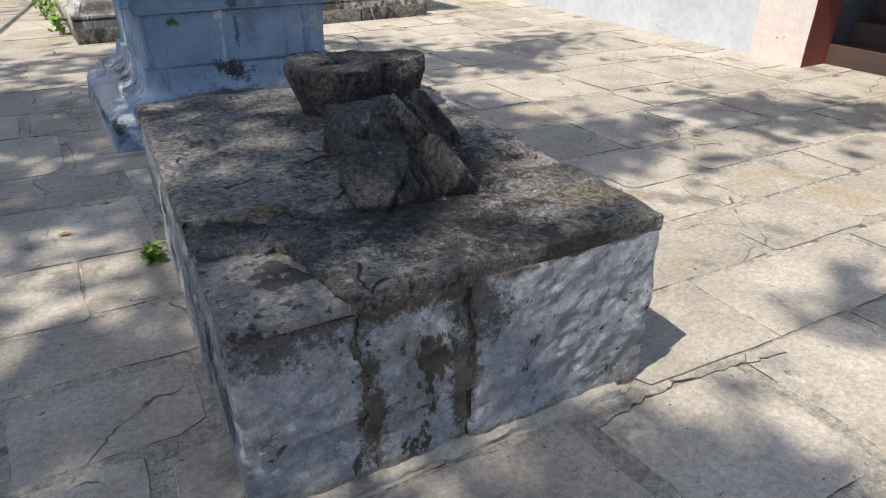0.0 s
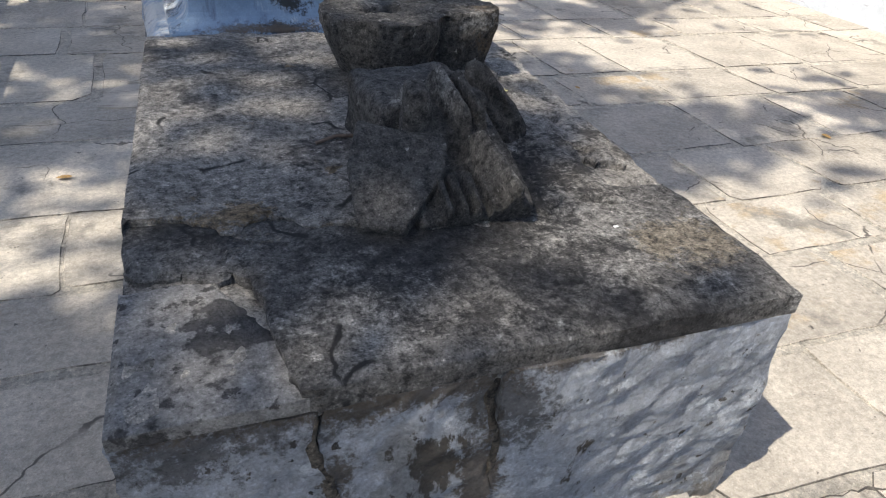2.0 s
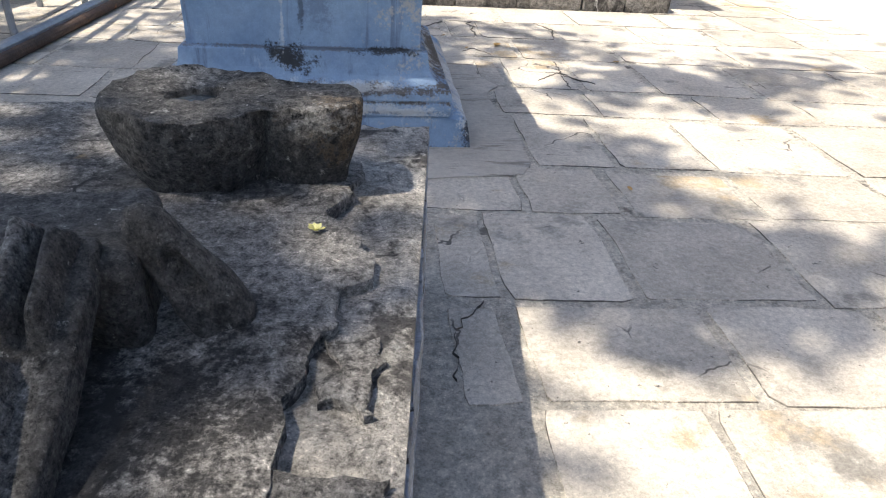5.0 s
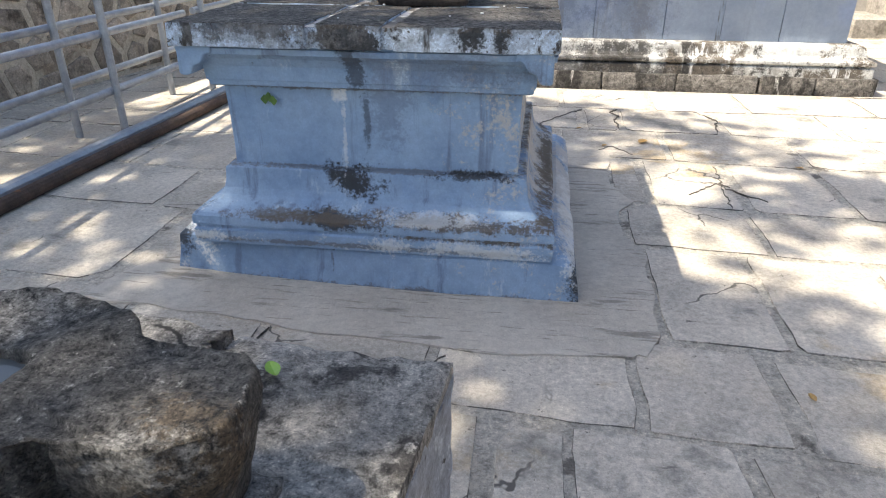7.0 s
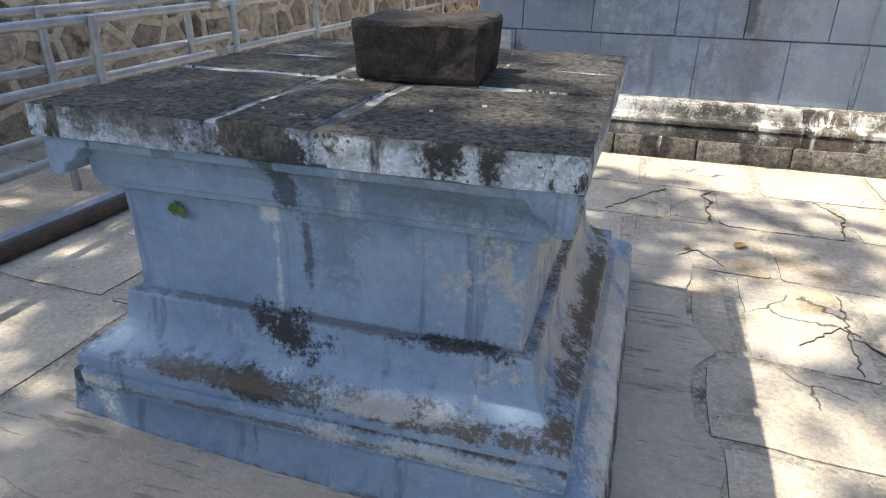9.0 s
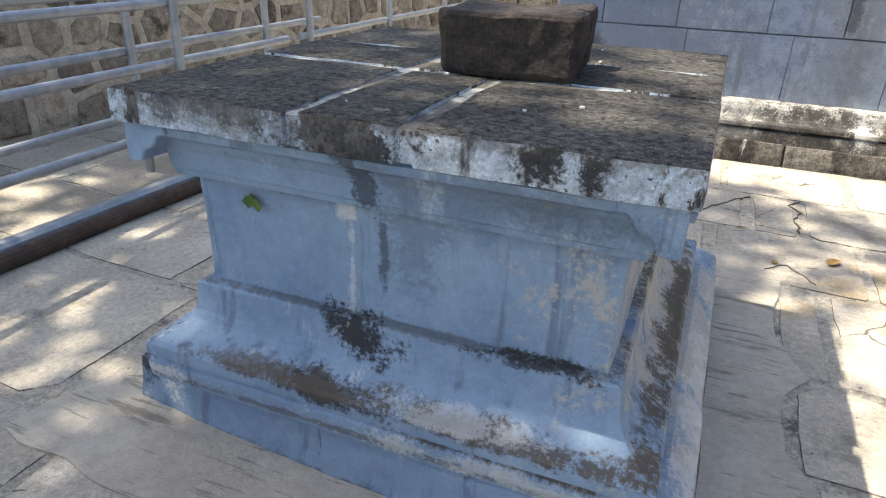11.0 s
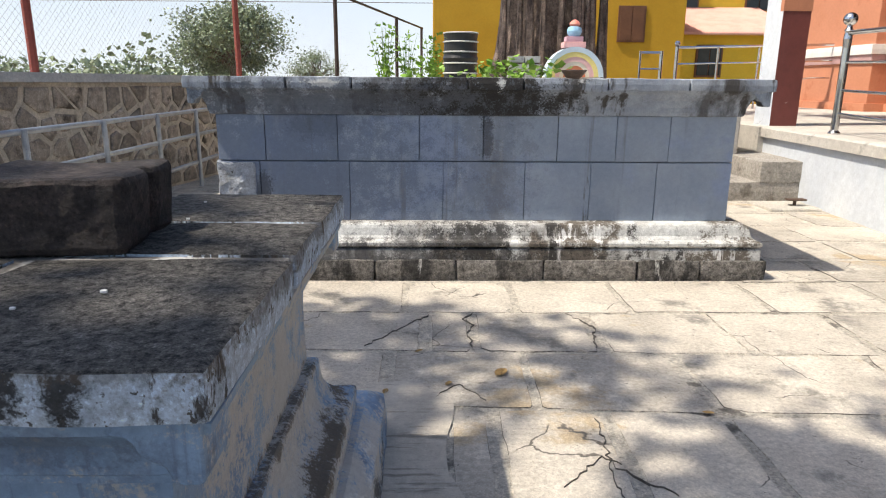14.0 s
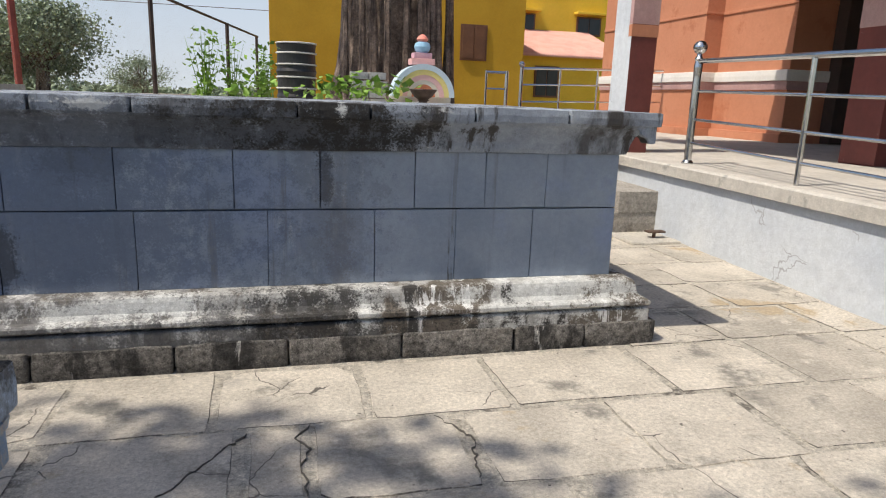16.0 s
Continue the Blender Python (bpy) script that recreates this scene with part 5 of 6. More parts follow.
def dry_leaf(x, y, z, a, size, material, label):
    bm = bmesh.new()
    m = Matrix.Translation((x, y, z)) @ Matrix.Rotation(a, 4, "Z")
    left, mid, right = [], [], []
    for k in range(7):
        t = k / 6
        w = size * 0.28 * math.sin(math.pi * (0.08 + 0.9 * t)) ** 0.8
        zz = 0.25 * size * (t - 0.5) ** 2
        mid.append(bm.verts.new(m @ Vector((size * (t - 0.5), 0, zz))))
        left.append(bm.verts.new(m @ Vector((size * (t - 0.5), w, zz + w * 0.5))))
        right.append(bm.verts.new(m @ Vector((size * (t - 0.5), -w, zz + w * 0.4))))
    for p, q in ((left, mid), (mid, right)):
        for i in range(6):
            bm.faces.new([p[i], p[i + 1], q[i + 1], q[i]])
    return solo("fallen_leaf", bm, material, label, "leaf", group="fallen leaves")


DRY = surface("dry_brown_leaf", (0.30, 0.18, 0.06), (0.42, 0.27, 0.10), 20, 0.7, 0.1, 80, 0.2)
for x, y, s in ((2.72, 6.62, 0.10), (2.45, 6.5, 0.05), (2.3, 6.9, 0.05), (3.6, 6.2, 0.05), (2.15, 6.42, 0.05), (3.9, 2.9, 0.06), (2.9, 3.9, 0.04), (0.1, 3.4, 0.06)):
    dry_leaf(x, y, 0.006, rng.uniform(0, 6), s, DRY, "curled dry brown leaf on the flagstones")
dry_leaf(1.30, 5.05, 1.045, 0.5, 0.06, DRY, "curled dry brown leaf on the pedestal")
dry_leaf(1.52, 2.72 + 0.32, TOP1 + 0.004, 2.2, 0.05, BRIGHTLEAF, "small green leaf on the platform")
lf = bmesh.new()
tube([(0.93, 4.545, 0.745), (0.95, 4.53, 0.76)], 0.004, lf, 6)
for k in range(3):
    vs = [lf.verts.new(Vector((0.925 + 0.02 * k, 4.54 - 0.006 * k, 0.735 + 0.012 * (k % 2))) + q) for q in (Vector((0, 0, -0.02)), Vector((0.018, -0.008, 0)), Vector((0, -0.004, 0.022)), Vector((-0.018, -0.004, 0.002)))]
    lf.faces.new(vs)
solo("wall_sprout", lf, LEAF, "tiny green sprout in a crack of the pedestal", "plant")
twig = bmesh.new()
tube([(0.88, 2.16, TOP1 + 0.022), (0.94, 2.18, TOP1 + 0.028), (1.00, 2.17, TOP1 + 0.026)], 0.005, twig, 6)
solo("twig", twig, BARK, "short dry twig on the stone platform", "twig")
CHIP = paint("white_lime_chip", (0.7, 0.7, 0.68), 0.9)
for k in range(12):
    x, y = rng.uniform(0.1, 1.25), rng.uniform(0.1, 1.85)
    p = b1(x, y, TOP1 + 0.003)
    s = rng.uniform(0.003, 0.006)
    bm = stone(p - Vector((s, s * 0.7, s * 0.5)), p + Vector((s, s * 0.7, s * 0.6)), s, s * 0.3, s * 0.3, 40, k)
    solo("lime_chip", bm, CHIP, "small white flake of lime on the dark stone", "chip", group="lime chips")
for k in range(7):
    x, y = rng.uniform(0.8, 1.95), rng.uniform(4.5, 5.7)
    s = rng.uniform(0.003, 0.006)
    p = Vector((x, y, 1.045))
    solo("lime_chip", stone(p - Vector((s, s * 0.7, s * 0.5)), p + Vector((s, s * 0.7, s * 0.6)), s, s * 0.3, s * 0.3, 40, k), CHIP, "small white flake of lime on the dark stone", "chip", group="lime chips")


def sprig(name, x, y, z, h, n, size, material, label, seed, wide=0.12):
    """A small weed: thin stalks with leaves."""
    rng = random.Random(seed)
    t = thing(name, x, y, z, label, "plant")
    bm = bmesh.new()
    tips = []
    for k in range(n):
        a = rng.uniform(0, 6.3)
        e = Vector((x + math.cos(a) * wide * rng.random(), y + math.sin(a) * wide * rng.random(), z + h * rng.uniform(0.55, 1)))
        m = Vector((x, y, z)).lerp(e, 0.5) + Vector((rng.gauss(0, .02), rng.gauss(0, .02), 0))
        tube([(x, y, z - 0.01), m, e], [0.006 * (0.4 + h), 0.004 * (0.4 + h), 0.0015], bm, 5)
        for s in range(5):
            tips.append((Vector((x, y, z)).lerp(e, 0.25 + 0.75 * s / 4), 0.05 * (0.3 + h)))
    part("stalk", bm, BRIGHTLEAF, t)
    bm = bmesh.new()
    leaves(bm, clumps(tips, 0.9), n * 13, size, rng, 0.6, 1.5)
    part("leaves", bm, BRIGHTLEAF, t)
    return t


sprig("weed", 0.42, 2.93, 0.0, 0.10, 4, 0.035, BRIGHTLEAF, "small green weed at the foot of the platform", 1, 0.06)
sprig("weed", 0.5, 9.0, 0.0, 0.35, 6, 0.05, BRIGHTLEAF, "green weed growing beside the block platform", 2)
sprig("weed", 0.42, 10.2, 0.0, 0.5, 6, 0.05, BRIGHTLEAF, "green weed growing beside the block platform", 3)
# things round the fig tree
PZ = 1.22
for x, y, h, n, s, w, k in ((1.66, 14.0, 1.05, 16, 0.055, 0.30, 4), (1.98, 14.1, 0.92, 12, 0.05, 0.20, 5), (2.40, 14.4, 0.98, 18, 0.05, 0.16, 6)):
    sprig("shrub", x, y, 1.22 if x > 1.6 else 1.22, h, n, s, BRIGHTLEAF, "slender green shrub with small leaves near the fence", k, w)
for x, y, k in ((2.2, 13.8, 7), (3.15, 13.9, 8), (3.5, 14.0, 9), (3.8, 13.6, 10), (4.05, 13.6, 12)):
    t = thing("vine", x, y, PZ, "bright broad-leaved creeper on the tree platform", "plant")
    bm = bmesh.new()
    r2 = random.Random(k)
    leaves(bm, clumps([(Vector((x, y, PZ + 0.28)), 0.22), (Vector((x + 0.1, y, PZ + 0.42)), 0.15)], 0.8), 60 if k < 10 else 26, 0.11, r2, 0.7, 1.2)
    part("leaves", bm, BRIGHTLEAF, t)
drum = thing("water_drum", 2.86, 15.0, PZ, "black plastic drum wound with pale rope rings", "drum")
part("body", lathe(2.86, 15, [(0.27, PZ - 0.01), (0.285, PZ + 0.03), (0.275, PZ + 0.2), (0.29, PZ + 0.24), (0.275, PZ + 0.28), (0.28, PZ + 0.55), (0.295, PZ + 0.6), (0.28, PZ + 0.64), (0.275, PZ + 0.9), (0.285, PZ + 0.98), (0.27, PZ + 1.0), (0.24, PZ + 0.99)], 32), BLACKPLASTIC, drum)
for z in (0.36, 0.52, 0.7, 0.86, 1.0):
    part("rope_ring", lathe(2.86, 15, [(0.283, PZ + z - 0.012), (0.298, PZ + z - 0.006), (0.298, PZ + z + 0.006), (0.283, PZ + z + 0.012)], 32), ROPE, drum)
pile = thing("brick_stack", 3.85, 14.5, PZ, "stack of grey cement bricks beside the tree", "bricks")
for k in range(5):
    for i in range(2):
        part("brick", stone((3.60 + 0.26 * i + 0.02 * (k % 2), 14.4, PZ + 0.13 * k), (3.85 + 0.26 * i + 0.02 * (k % 2), 14.62, PZ + 0.125 * (k + 1)), 0.08, 0.012, 0.004, 6, k + i), COPING, pile)

# little painted shrine arch
arch = thing("shrine_arch", 4.555, 14.0, PZ, "small painted rainbow shrine arch with a tiered finial", "shrine")
part("base", stone((4.10, 13.9, PZ - 0.01), (5.01, 14.25, PZ + 0.16), 0.1, 0.01, 0.002), CREAM, arch)
for k, (r0, r1, c, nm) in enumerate(((0.37, 0.445, (0.55, 0.66, 0.74), "blue_arch"), (0.30, 0.37, (0.80, 0.68, 0.25), "yellow_arch"), (0.23, 0.30, (0.80, 0.50, 0.48), "pink_arch"), (0.17, 0.23, (0.82, 0.74, 0.60), "cream_arch"), (0.12, 0.17, (0.72, 0.25, 0.12), "orange_arch"))):
    bm = bmesh.new()
    fr, bk = 13.90 + 0.006 * k, 14.2
    rows = []
    for i in range(33):
        a = math.pi * i / 32
        cx, sz = math.cos(a), math.sin(a)
        rows.append([bm.verts.new((4.555 + r * cx, yy, PZ + 0.30 + r * sz)) for r, yy in ((r0, fr), (r1, fr), (r1, bk), (r0, bk))])
    for p, q in zip(rows, rows[1:]):
        for j in range(4):
            bm.faces.new([p[j], q[j], q[(j + 1) % 4], p[(j + 1) % 4]])
    bm.faces.new(rows[0])
    bm.faces.new(rows[-1][::-1])
    bmesh.ops.recalc_face_normals(bm, faces=bm.faces)
    part(nm, bm, paint(nm + "_paint", c), arch)
part("back", box((4.11, 14.1, PZ + 0.1), (5.0, 14.19, PZ + 0.31)), CREAM, arch)
part("finial_base", stone((4.38, 13.95, PZ + 0.735), (4.72, 14.2, PZ + 0.82), 0.06, 0.01, 0.002), paint("pink_finial_paint", (0.72, 0.40, 0.38)), arch)
part("finial_tier", stone((4.42, 13.97, PZ + 0.82), (4.68, 14.18, PZ + 0.90), 0.05, 0.01, 0.002), paint("mauve_finial_paint", (0.60, 0.36, 0.42)), arch)
part("finial_pot", lathe(4.555, 14.07, [(0.06, PZ + 0.89), (0.10, PZ + 0.93), (0.115, PZ + 0.98), (0.10, PZ + 1.03), (0.06, PZ + 1.05)]), paint("sky_blue_paint", (0.30, 0.52, 0.70)), arch)
part("finial_bud", lathe(4.555, 14.07, [(0.06, PZ + 1.05), (0.085, PZ + 1.08), (0.06, PZ + 1.12), (0.015, PZ + 1.15)]), paint("red_bud_paint", (0.70, 0.24, 0.18)), arch)
bowl = thing("iron_bowl", 4.48, 13.6, 1.22, "dark iron bowl on a short stand", "bowl")
part("stand", lathe(4.48, 13.6, [(0.1, PZ - 0.01), (0.07, PZ + 0.05), (0.06, PZ + 0.24), (0.09, PZ + 0.26)], 16), DARKIRON, bowl)
part("pan", lathe(4.48, 13.6, [(0.05, PZ + 0.25), (0.12, PZ + 0.30), (0.19, PZ + 0.39), (0.185, PZ + 0.40), (0.10, PZ + 0.31), (0.02, PZ + 0.285)], 24), DARKIRON, bowl)

# steps at the end of the walkway, and an iron bracket on a broken flag
# darker cement: the shade on the steps' near faces is put into the colour
CEMENT = surface("worn_cement_shade_toned", (0.30, 0.275, 0.24), (0.38, 0.35, 0.31), 3, 0.95, 0.4, 50, 0.25, [((0.20, 0.18, 0.155), 4, ONE, 0.55, 0.64)])
st = thing("side_steps", 6.6, 12.2, 0, "two worn cement steps against the walkway", "steps")
part("step", stone((6.0, 11.7, -0.01), (7.08, 12.9, 0.24), 0.12, 0.02, 0.006), CEMENT, st)
part("step", stone((6.48, 11.69, 0.235), (7.085, 12.9, 0.50), 0.12, 0.02, 0.006), CEMENT, st)
br = thing("iron_bracket", 6.75, 11.25, 0, "small rusty iron bracket standing on broken cement", "bracket")
part("pad", stone((6.3, 11.0, -0.02), (6.93, 11.55, 0.03), 0.07, 0.02, 0.012, 5, 2), MORTAR, br)
part("leg", tube([(6.72, 11.25, 0.02), (6.72, 11.25, 0.09)], 0.02, sides=8), RUST, br)
part("plate", box((6.62, 11.2, 0.09), (6.84, 11.3, 0.11), 0.004), RUST, br)

# second steel railing beyond the platform
far = thing("steel_railing", 8.3, 20, 0.855, "polished steel ramp railing before the yellow house", "railing")
for x0, x1, dz in ((7.42, 7.93, -0.12), (8.3, 12.1, 0.0)):
    for z in (1.5, 1.9, 2.28):
        part("rail", tube([(x0, 20, z + dz), (x1, 20, z + dz + (0.1 if x0 > 8 else 0))], 0.03 if z > 2 else 0.02, sides=8), STEEL, far)
for x in (7.42, 7.93, 8.3, 9.3, 10.3, 11.3):
    p = part("post", tube([(x, 20, 0.84), (x, 20, 2.3 if x > 8 else 2.2)], 0.045 if x in (7.93, 8.3) else 0.028, sides=10), STEEL, far)
    if x == 8.3:
        part("ball", lathe(x, 20, [(0.07 * math.sin(a * math.pi / 10) + 0.002, 2.37 - 0.07 * math.cos(a * math.pi / 10)) for a in range(11)], 16), STEEL, p)

# ---- distance ----
haze = bpy.data.materials.new("pale_hazy_sky")
haze.use_nodes = True
ht = haze.node_tree
ht.nodes.remove(ht.nodes["Principled BSDF"])
em = ht.nodes.new("ShaderNodeEmission")
hz = ht.nodes.new("ShaderNodeNewGeometry")
sx = ht.nodes.new("ShaderNodeSeparateXYZ")
hm = ht.nodes.new("ShaderNodeMapRange")
hm.inputs["From Max"].default_value = 90
hc = ht.nodes.new("ShaderNodeMix")
hc.data_type = "RGBA"
hc.inputs[6].default_value = (0.80, 0.86, 0.92, 1)
hc.inputs[7].default_value = (0.52, 0.68, 0.90, 1)
ht.links.new(hz.outputs["Position"], sx.inputs[0])
ht.links.new(sx.outputs["Z"], hm.inputs["Value"])
ht.links.new(hm.outputs[0], hc.inputs[0])
ht.links.new(hc.outputs[2], em.inputs[0])
em.inputs[1].default_value = 0.95
ht.links.new(em.outputs[0], ht.nodes["Material Output"].inputs[0])
bm = bmesh.new()
ring = [(bm.verts.new((380 * math.sin(a), 380 * math.cos(a), -2)), bm.verts.new((380 * math.sin(a), 380 * math.cos(a), 100))) for a in [radians(-80 + 5 * k) for k in range(33)]]
for p, q in zip(ring, ring[1:]):
    bm.faces.new([p[0], q[0], q[1], p[1]])
solo("backdrop", bm, haze, "pale hazy sky above the horizon", "sky", "structure")

rng = random.Random(8)


def far_tree(x, y, h, w, label, count):
    t = thing("tree", x, y, 0, label, "tree", "far trees")
    bm = bmesh.new()
    tube([(x, y, -0.1), (x + 0.2, y, h * 0.3), (x, y, h * 0.55)], [w * 0.06, w * 0.05, w * 0.02], bm, 8)
    cs = []
    for _ in range(26):
        a, r, q = rng.uniform(0, 6.3), rng.random() ** 0.6, rng.random()
        cs.append((Vector((x + math.cos(a) * r * w * 0.42, y + math.sin(a) * r * w * 0.42, h * (0.32 + 0.6 * q * (1 - 0.3 * r)))), w * 0.12))
        limb(bm, (x, y, h * 0.35), cs[-1][0], w * 0.02, w * 0.004, rng, sides=5)
    part("trunk", bm, BARK, t)
    bm = bmesh.new()
    leaves(bm, clumps(cs, 0.85), count * 4, w * 0.019, rng, 0.8, 1.5)
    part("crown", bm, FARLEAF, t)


far_tree(-14.4, 62, 8.4, 9.5, "large round-crowned tree standing in far fields", 5200)
far_tree(-9.5, 75, 4.6, 6.0, "small hazy tree standing in far fields", 1200)
hedge = bmesh.new()
for k in range(2600):
    x = rng.uniform(-190, 30)
    y = 115 + rng.uniform(-8, 25)
    h = (2.3 + 3.2 * max(0, noise.noise(Vector((x * 0.04, 3, 0))) + 0.25) + 1.2 * noise.noise(Vector((x * 0.2, 9, 0)))) * (1.9 if x < -40 else 0.7)
    leaves(hedge, lambda r: Vector((x + r.gauss(0, 0.8), y, abs(r.gauss(0, 0.5)) % 1 * h)), 9, 0.8, rng, 0.8, 1.3)
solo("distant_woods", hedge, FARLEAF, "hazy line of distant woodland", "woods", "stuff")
grass = bmesh.new()
for k in range(1500):
    x, y = rng.uniform(-30, 6), rng.uniform(30, 70)
    leaves(grass, lambda r: Vector((x + r.gauss(0, 0.3), y, 0.25 + abs(r.gauss(0, 0.25)))), 4, 0.35, rng, 1.5, 2.0)
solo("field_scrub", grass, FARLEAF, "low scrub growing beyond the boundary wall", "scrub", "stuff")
cable = bmesh.new()
for z in (4.0, 4.6):
    tube([(-40, 40, z + 2.2), (-18, 38, z + 1.2), (2.5, 36, z + 1.0), (14, 35, z + 1.4)], 0.015, cable, 5)
solo("overhead_cable", cable, DARKIRON, "thin overhead power cables before the sky", "cable")

# ---- flagstones, one by one ----
rng = random.Random(17)
# courses between worn joints: y of the near joint, its slope to the right, and where the course is cut
COURSES = [(-2.0, 0.0, ()), (-1.35, 0.0, ()), (-0.7, -0.03, ()), (-0.05, -0.05, ()), (0.55, -0.06, ()), (1.14, -0.07, (0.95, 1.62, 2.30, 3.35)), (1.60, -0.06, (2.05, 2.86, 3.6)), (2.05, -0.05, (2.10, 2.62, 3.30)),
           (2.46, -0.05, (1.88, 2.12, 2.80, 3.45)), (2.97, -0.05, (1.88, 2.12, 2.62, 3.30, 4.0)), (3.64, -0.06, (0.45, 1.04, 1.66, 2.37, 2.82, 3.47, 4.2)), (4.15, -0.06, (0.2, 2.47, 2.95, 3.45, 4.2)),
           (4.93, -0.06, (0.0, 2.45, 3.10, 3.82, 4.5)), (5.48, -0.08, (0.1, 2.45, 2.63, 3.14, 3.64, 4.4)), (6.27, -0.06, (1.45, 2.14, 2.84, 3.66, 4.70)), (6.89, -0.02, (1.52, 2.34, 2.61, 3.33, 4.12, 4.85)),
           (7.54, -0.01, (1.46, 2.17, 2.91, 3.66, 4.6)), (8.19, 0.0, ()), (8.85, 0.0, ()), (9.5, 0.0, ()), (10.2, 0.0, ()), (10.9, 0.0, ()), (11.6, 0.0, ()), (12.3, 0.0, ()), (12.9, 0.0, ())]


def joint_y(course, x):
    return course[0] + course[1] * (min(x, 6.0) - 2.6)


def flag(x0, x1, near, far, seed, z=0.0):
    """A worn flag between two joints, whose edges wander and whose corners are broken."""
    g = [0.006 + (0.010 + 0.03 * rng.random() if rng.random() < 0.6 else 0.0) for _ in range(4)]
    x0, x1 = x0 + g[0], x1 - g[1]
    corners = [(x0, joint_y(near, x0) + g[2]), (x1, joint_y(near, x1) + g[2]), (x1, joint_y(far, x1) - g[3]), (x0, joint_y(far, x0) - g[3])]
    out = []
    for (ax, ay), (bx, by) in zip(corners, corners[1:] + corners[:1]):
        n = 9
        long = max(0.05, math.hypot(bx - ax, by - ay))
        cut = [rng.choice((0.0, 0.012, 0.02, 0.04, 0.09)) / long for _ in range(2)]
        for k in range(n + 1):
            t = cut[0] + (1 - cut[0] - cut[1]) * k / n
            x, y = ax + (bx - ax) * t, ay + (by - ay) * t
            x += 0.014 * noise.noise(Vector((x * 4, y * 4, 1.0))) + 0.006 * noise.noise(Vector((x * 15, y * 15, 3.0)))
            y += 0.014 * noise.noise(Vector((x * 4, y * 4, 7.0))) + 0.006 * noise.noise(Vector((x * 15, y * 15, 9.0)))
            out.append((x, y))
    return slab_of(out, -0.026, z, 0.002, None, 0.0, seed)


# flag sides and bevels coloured dark: crack dirt and crack shade painted together
CRACKEDGE = surface("dark_crack_edge", (0.10, 0.088, 0.075), (0.20, 0.178, 0.15), 5, 0.95, 0.4, 60, 0.4, [((0.46, 0.41, 0.34), 2.6, ONE, 0.46, 0.52)])
count = 0
for near, far in zip(COURSES, COURSES[1:]):
    y0, y1 = near[0], far[0]
    x = -3.0 + rng.uniform(-0.3, 0.1) if y1 < 1 else wall_x(y0) + 0.1 + rng.uniform(0, 0.2)
    end = edge_x(y0) + 0.02 if y0 > 3.7 else 9.4
    fixed = list(near[2])
    while x < end:
        nx = x + rng.uniform(0.55, 1.1)
        if fixed and fixed[0] < nx + 0.45:
            nx = fixed.pop(0)
        if nx > end - 0.35:
            nx = end
        cx, cy = (x + nx) / 2, (y0 + y1) / 2
        inside = (0.65 < cx < 1.6 and 1.5 < cy < 3.0) or (0.8 < cx < 1.9 and 4.7 < cy < 5.9) or (1.0 < cx < 4.5 and 8.5 < cy < 11)
        if nx - x > 0.1 and not inside:
            ob = part("flagstone", flag(x, nx, near, far, count, rng.uniform(-0.001, 0.003)), [FLAG, CRACKEDGE], bed)
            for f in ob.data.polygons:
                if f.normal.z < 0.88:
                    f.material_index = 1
            count += 1
        x = nx

# trowelled cement round the pedestal
APRON = surface("trowelled_cement", (0.46, 0.415, 0.35), (0.57, 0.52, 0.445), 2.2, 0.9, 0.4, 60, 0.13, [((0.27, 0.24, 0.20), 5, (0.5, 3.0, 1), 0.56, 0.66), ((0.26, 0.235, 0.20), 24, (0.2, 2.6, 1), 0.58, 0.68), ((0.56, 0.52, 0.45), 3, ONE, 0.6, 0.7)])
for nm, pts in (("side", [(2.05, 4.2), (2.40, 4.05), (2.47, 4.2), (2.51, 4.9), (2.44, 5.05), (2.44, 5.35), (2.52, 5.5), (2.43, 5.75), (2.46, 6.3), (2.3, 6.55), (2.05, 6.5)]),
                ("front", [(0.2, 4.18), (0.55, 4.13), (0.97, 4.10), (1.10, 4.05), (1.62, 4.02), (1.80, 4.0), (2.35, 4.04), (2.46, 4.16), (2.3, 4.2), (2.04, 4.6), (0.6, 4.62), (0.32, 4.5), (0.22, 4.3)])):
    fine = []
    for p, q in zip(pts, pts[1:] + pts[:1]):
        for k in range(8):
            t = k / 8
            v = Vector((p[0] + (q[0] - p[0]) * t, p[1] + (q[1] - p[1]) * t, 0))
            v += noise.noise_vector(v * 5) * 0.03
            fine.append((v.x, v.y))
    bm = bmesh.new()
    low = [bm.verts.new((x, y, -0.01)) for x, y in fine]
    top = [bm.verts.new((x, y, 0.007 if nm == "side" else 0.0075)) for x, y in fine]
    n = len(fine)
    for k in range(n):
        bm.faces.new([low[k], low[(k + 1) % n], top[(k + 1) % n], top[k]])
    bm.faces.new(top)
    bmesh.ops.triangulate(bm, faces=[f for f in bm.faces if len(f.verts) > 4])
    bmesh.ops.recalc_face_normals(bm, faces=bm.faces)
    part("cement_apron", bm, APRON, bed, "trowelled cement patch round the pedestal")

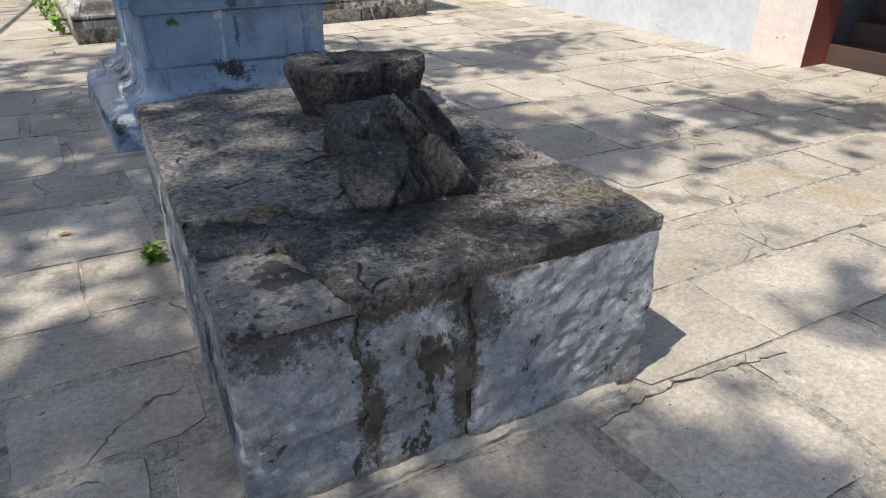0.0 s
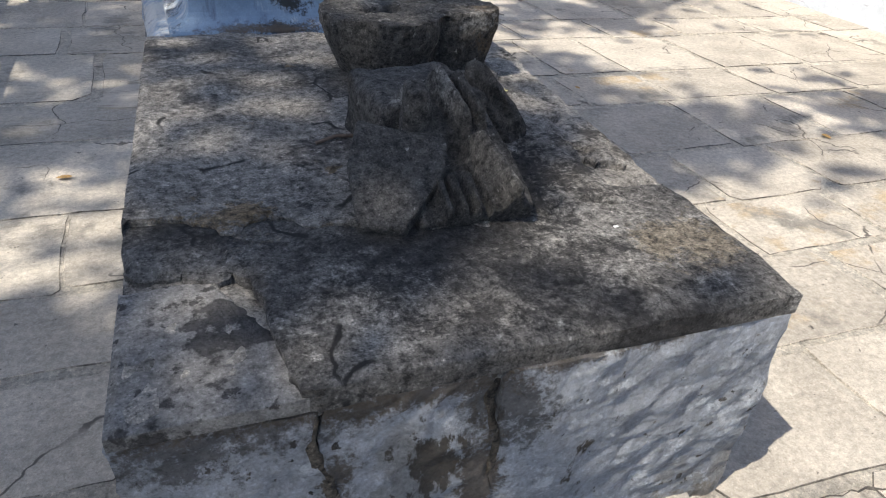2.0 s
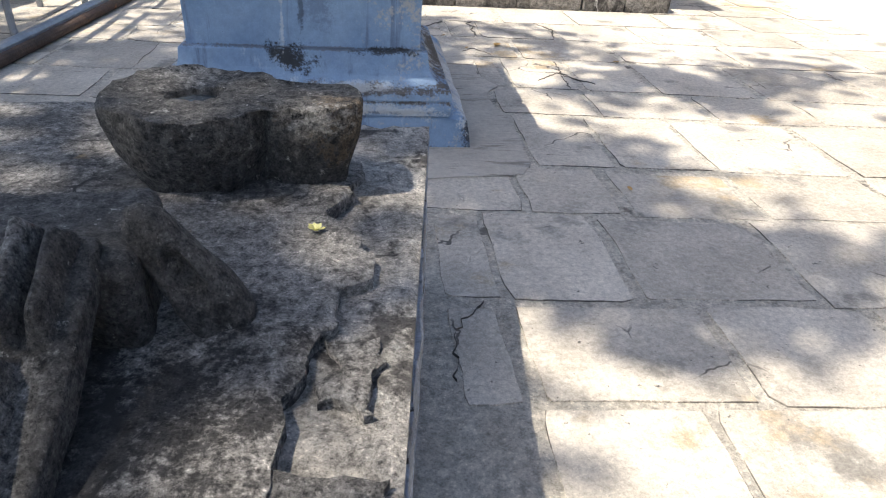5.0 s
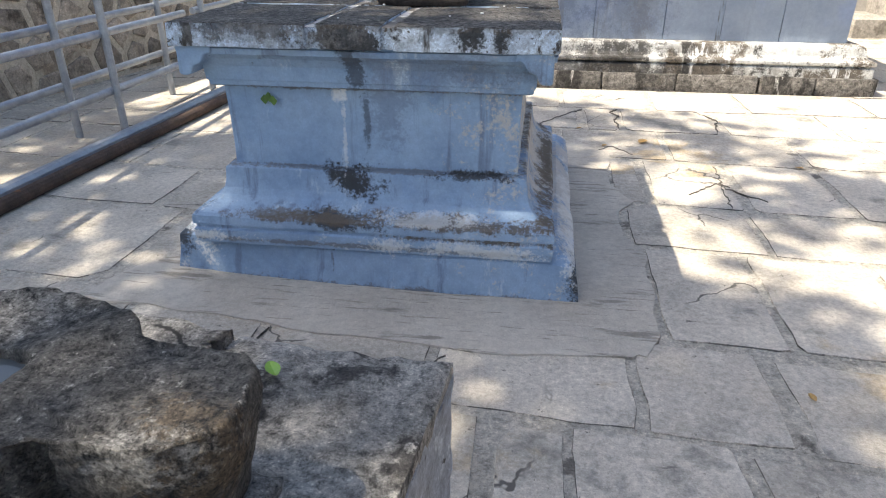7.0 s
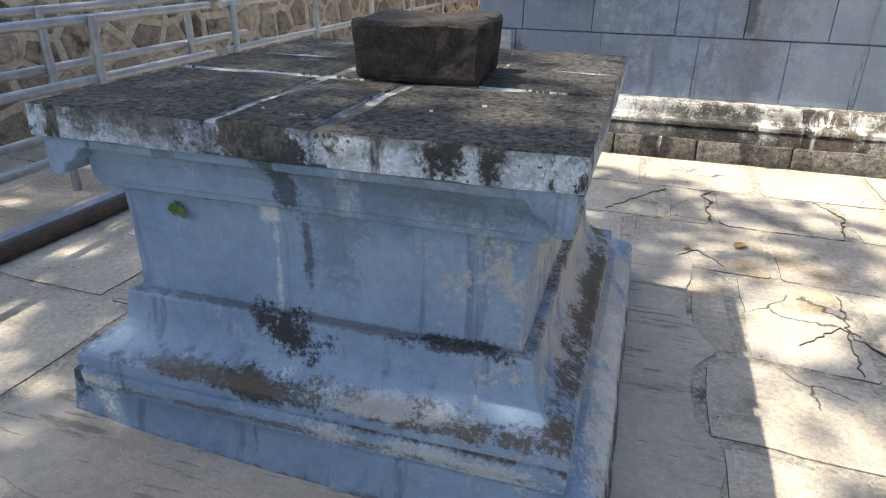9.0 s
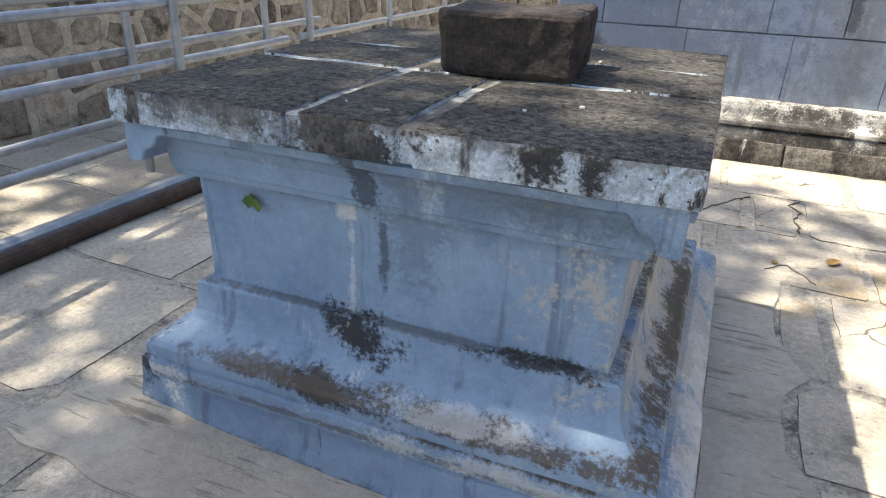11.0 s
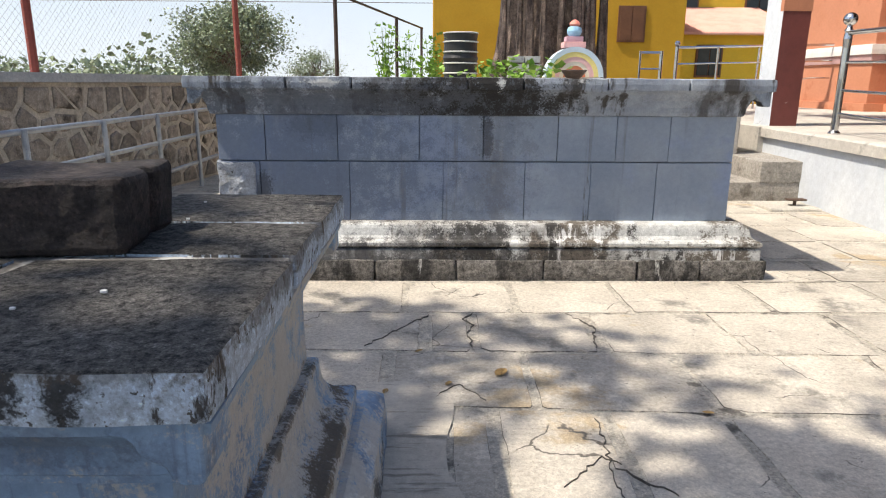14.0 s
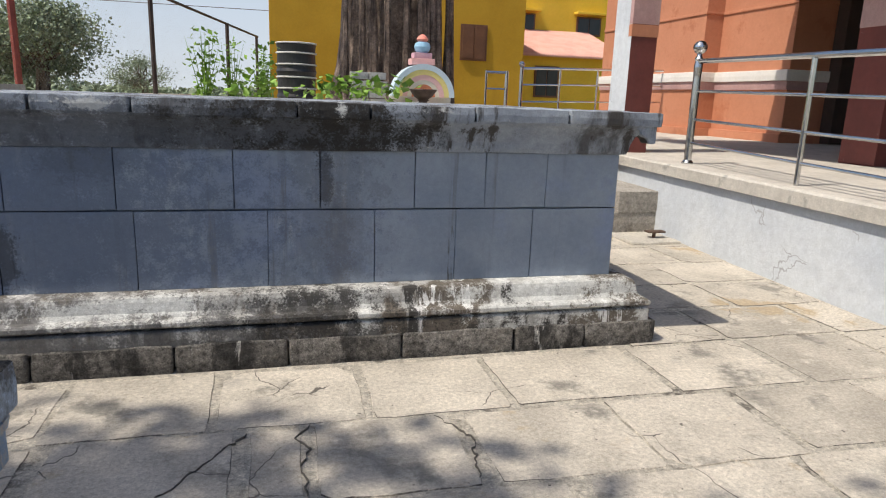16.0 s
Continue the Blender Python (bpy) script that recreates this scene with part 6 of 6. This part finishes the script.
# cracks and scratches worn into the flags
def crack(points, wide, seed):
    """A crooked crack filled with dirt."""
    rng = random.Random(seed)
    fine = []
    for (ax, ay), (bx, by) in zip(points, points[1:]):
        n = max(2, int(math.hypot(bx - ax, by - ay) / 0.028))
        for k in range(n):
            t = k / n
            fine.append((ax + (bx - ax) * t + rng.uniform(-0.012, 0.012), ay + (by - ay) * t + rng.uniform(-0.012, 0.012)))
    fine.append(points[-1])
    bm = bmesh.new()
    rows = []
    for k, (x, y) in enumerate(fine):
        a, b = fine[max(0, k - 1)], fine[min(len(fine) - 1, k + 1)]
        d = Vector((b[0] - a[0], b[1] - a[1], 0)).normalized()
        w = wide * rng.uniform(0.08, 0.32) * (0.25 if k in (0, len(fine) - 1) else 1)
        q = Vector((-d.y, d.x, 0)) * w / 2
        rows.append([bm.verts.new(Vector((x, y, z)) + s * q) for s, z in ((-1, -0.01), (-1, 0.0075), (1, 0.0075), (1, -0.01))])
    for p, q in zip(rows, rows[1:]):
        for i in range(3):
            bm.faces.new([p[i], p[i + 1], q[i + 1], q[i]])
    return part("crack", bm, CRACKFILL, bed, "dark crooked crack in a flagstone")


CRACKFILL = surface("dark_crack_dirt", (0.09, 0.08, 0.07), (0.16, 0.143, 0.122), 8, 0.95, 0.3, 60, 0.4)
for k, (wide, points) in enumerate(((0.010, ((2.84, 5.65), (3.03, 5.85), (3.10, 5.80))), (0.013, ((3.09, 6.15), (3.06, 5.81), (3.03, 5.47))), (0.010, ((3.06, 5.81), (3.14, 5.70), (3.25, 5.60))),
                                    (0.014, ((2.00, 6.98), (2.14, 7.20), (2.35, 7.49))), (0.018, ((2.60, 6.96), (2.58, 7.20), (2.62, 7.30), (2.56, 7.42), (2.63, 7.52))), (0.012, ((3.22, 7.5), (3.35, 7.28), (3.28, 6.95))),
                                    (0.010, ((2.38, 6.36), (2.50, 6.50), (2.62, 6.33))), (0.010, ((1.38, 1.16), (1.75, 1.18), (2.22, 1.09))), (0.006, ((1.05, 4.04), (1.02, 3.92), (1.08, 3.80))), (0.005, ((1.72, 3.97), (1.66, 3.85), (1.70, 3.70))),
                                    (0.008, ((2.05, 3.0), (1.93, 2.84), (1.91, 2.6))))):
    crack(points, wide, k)
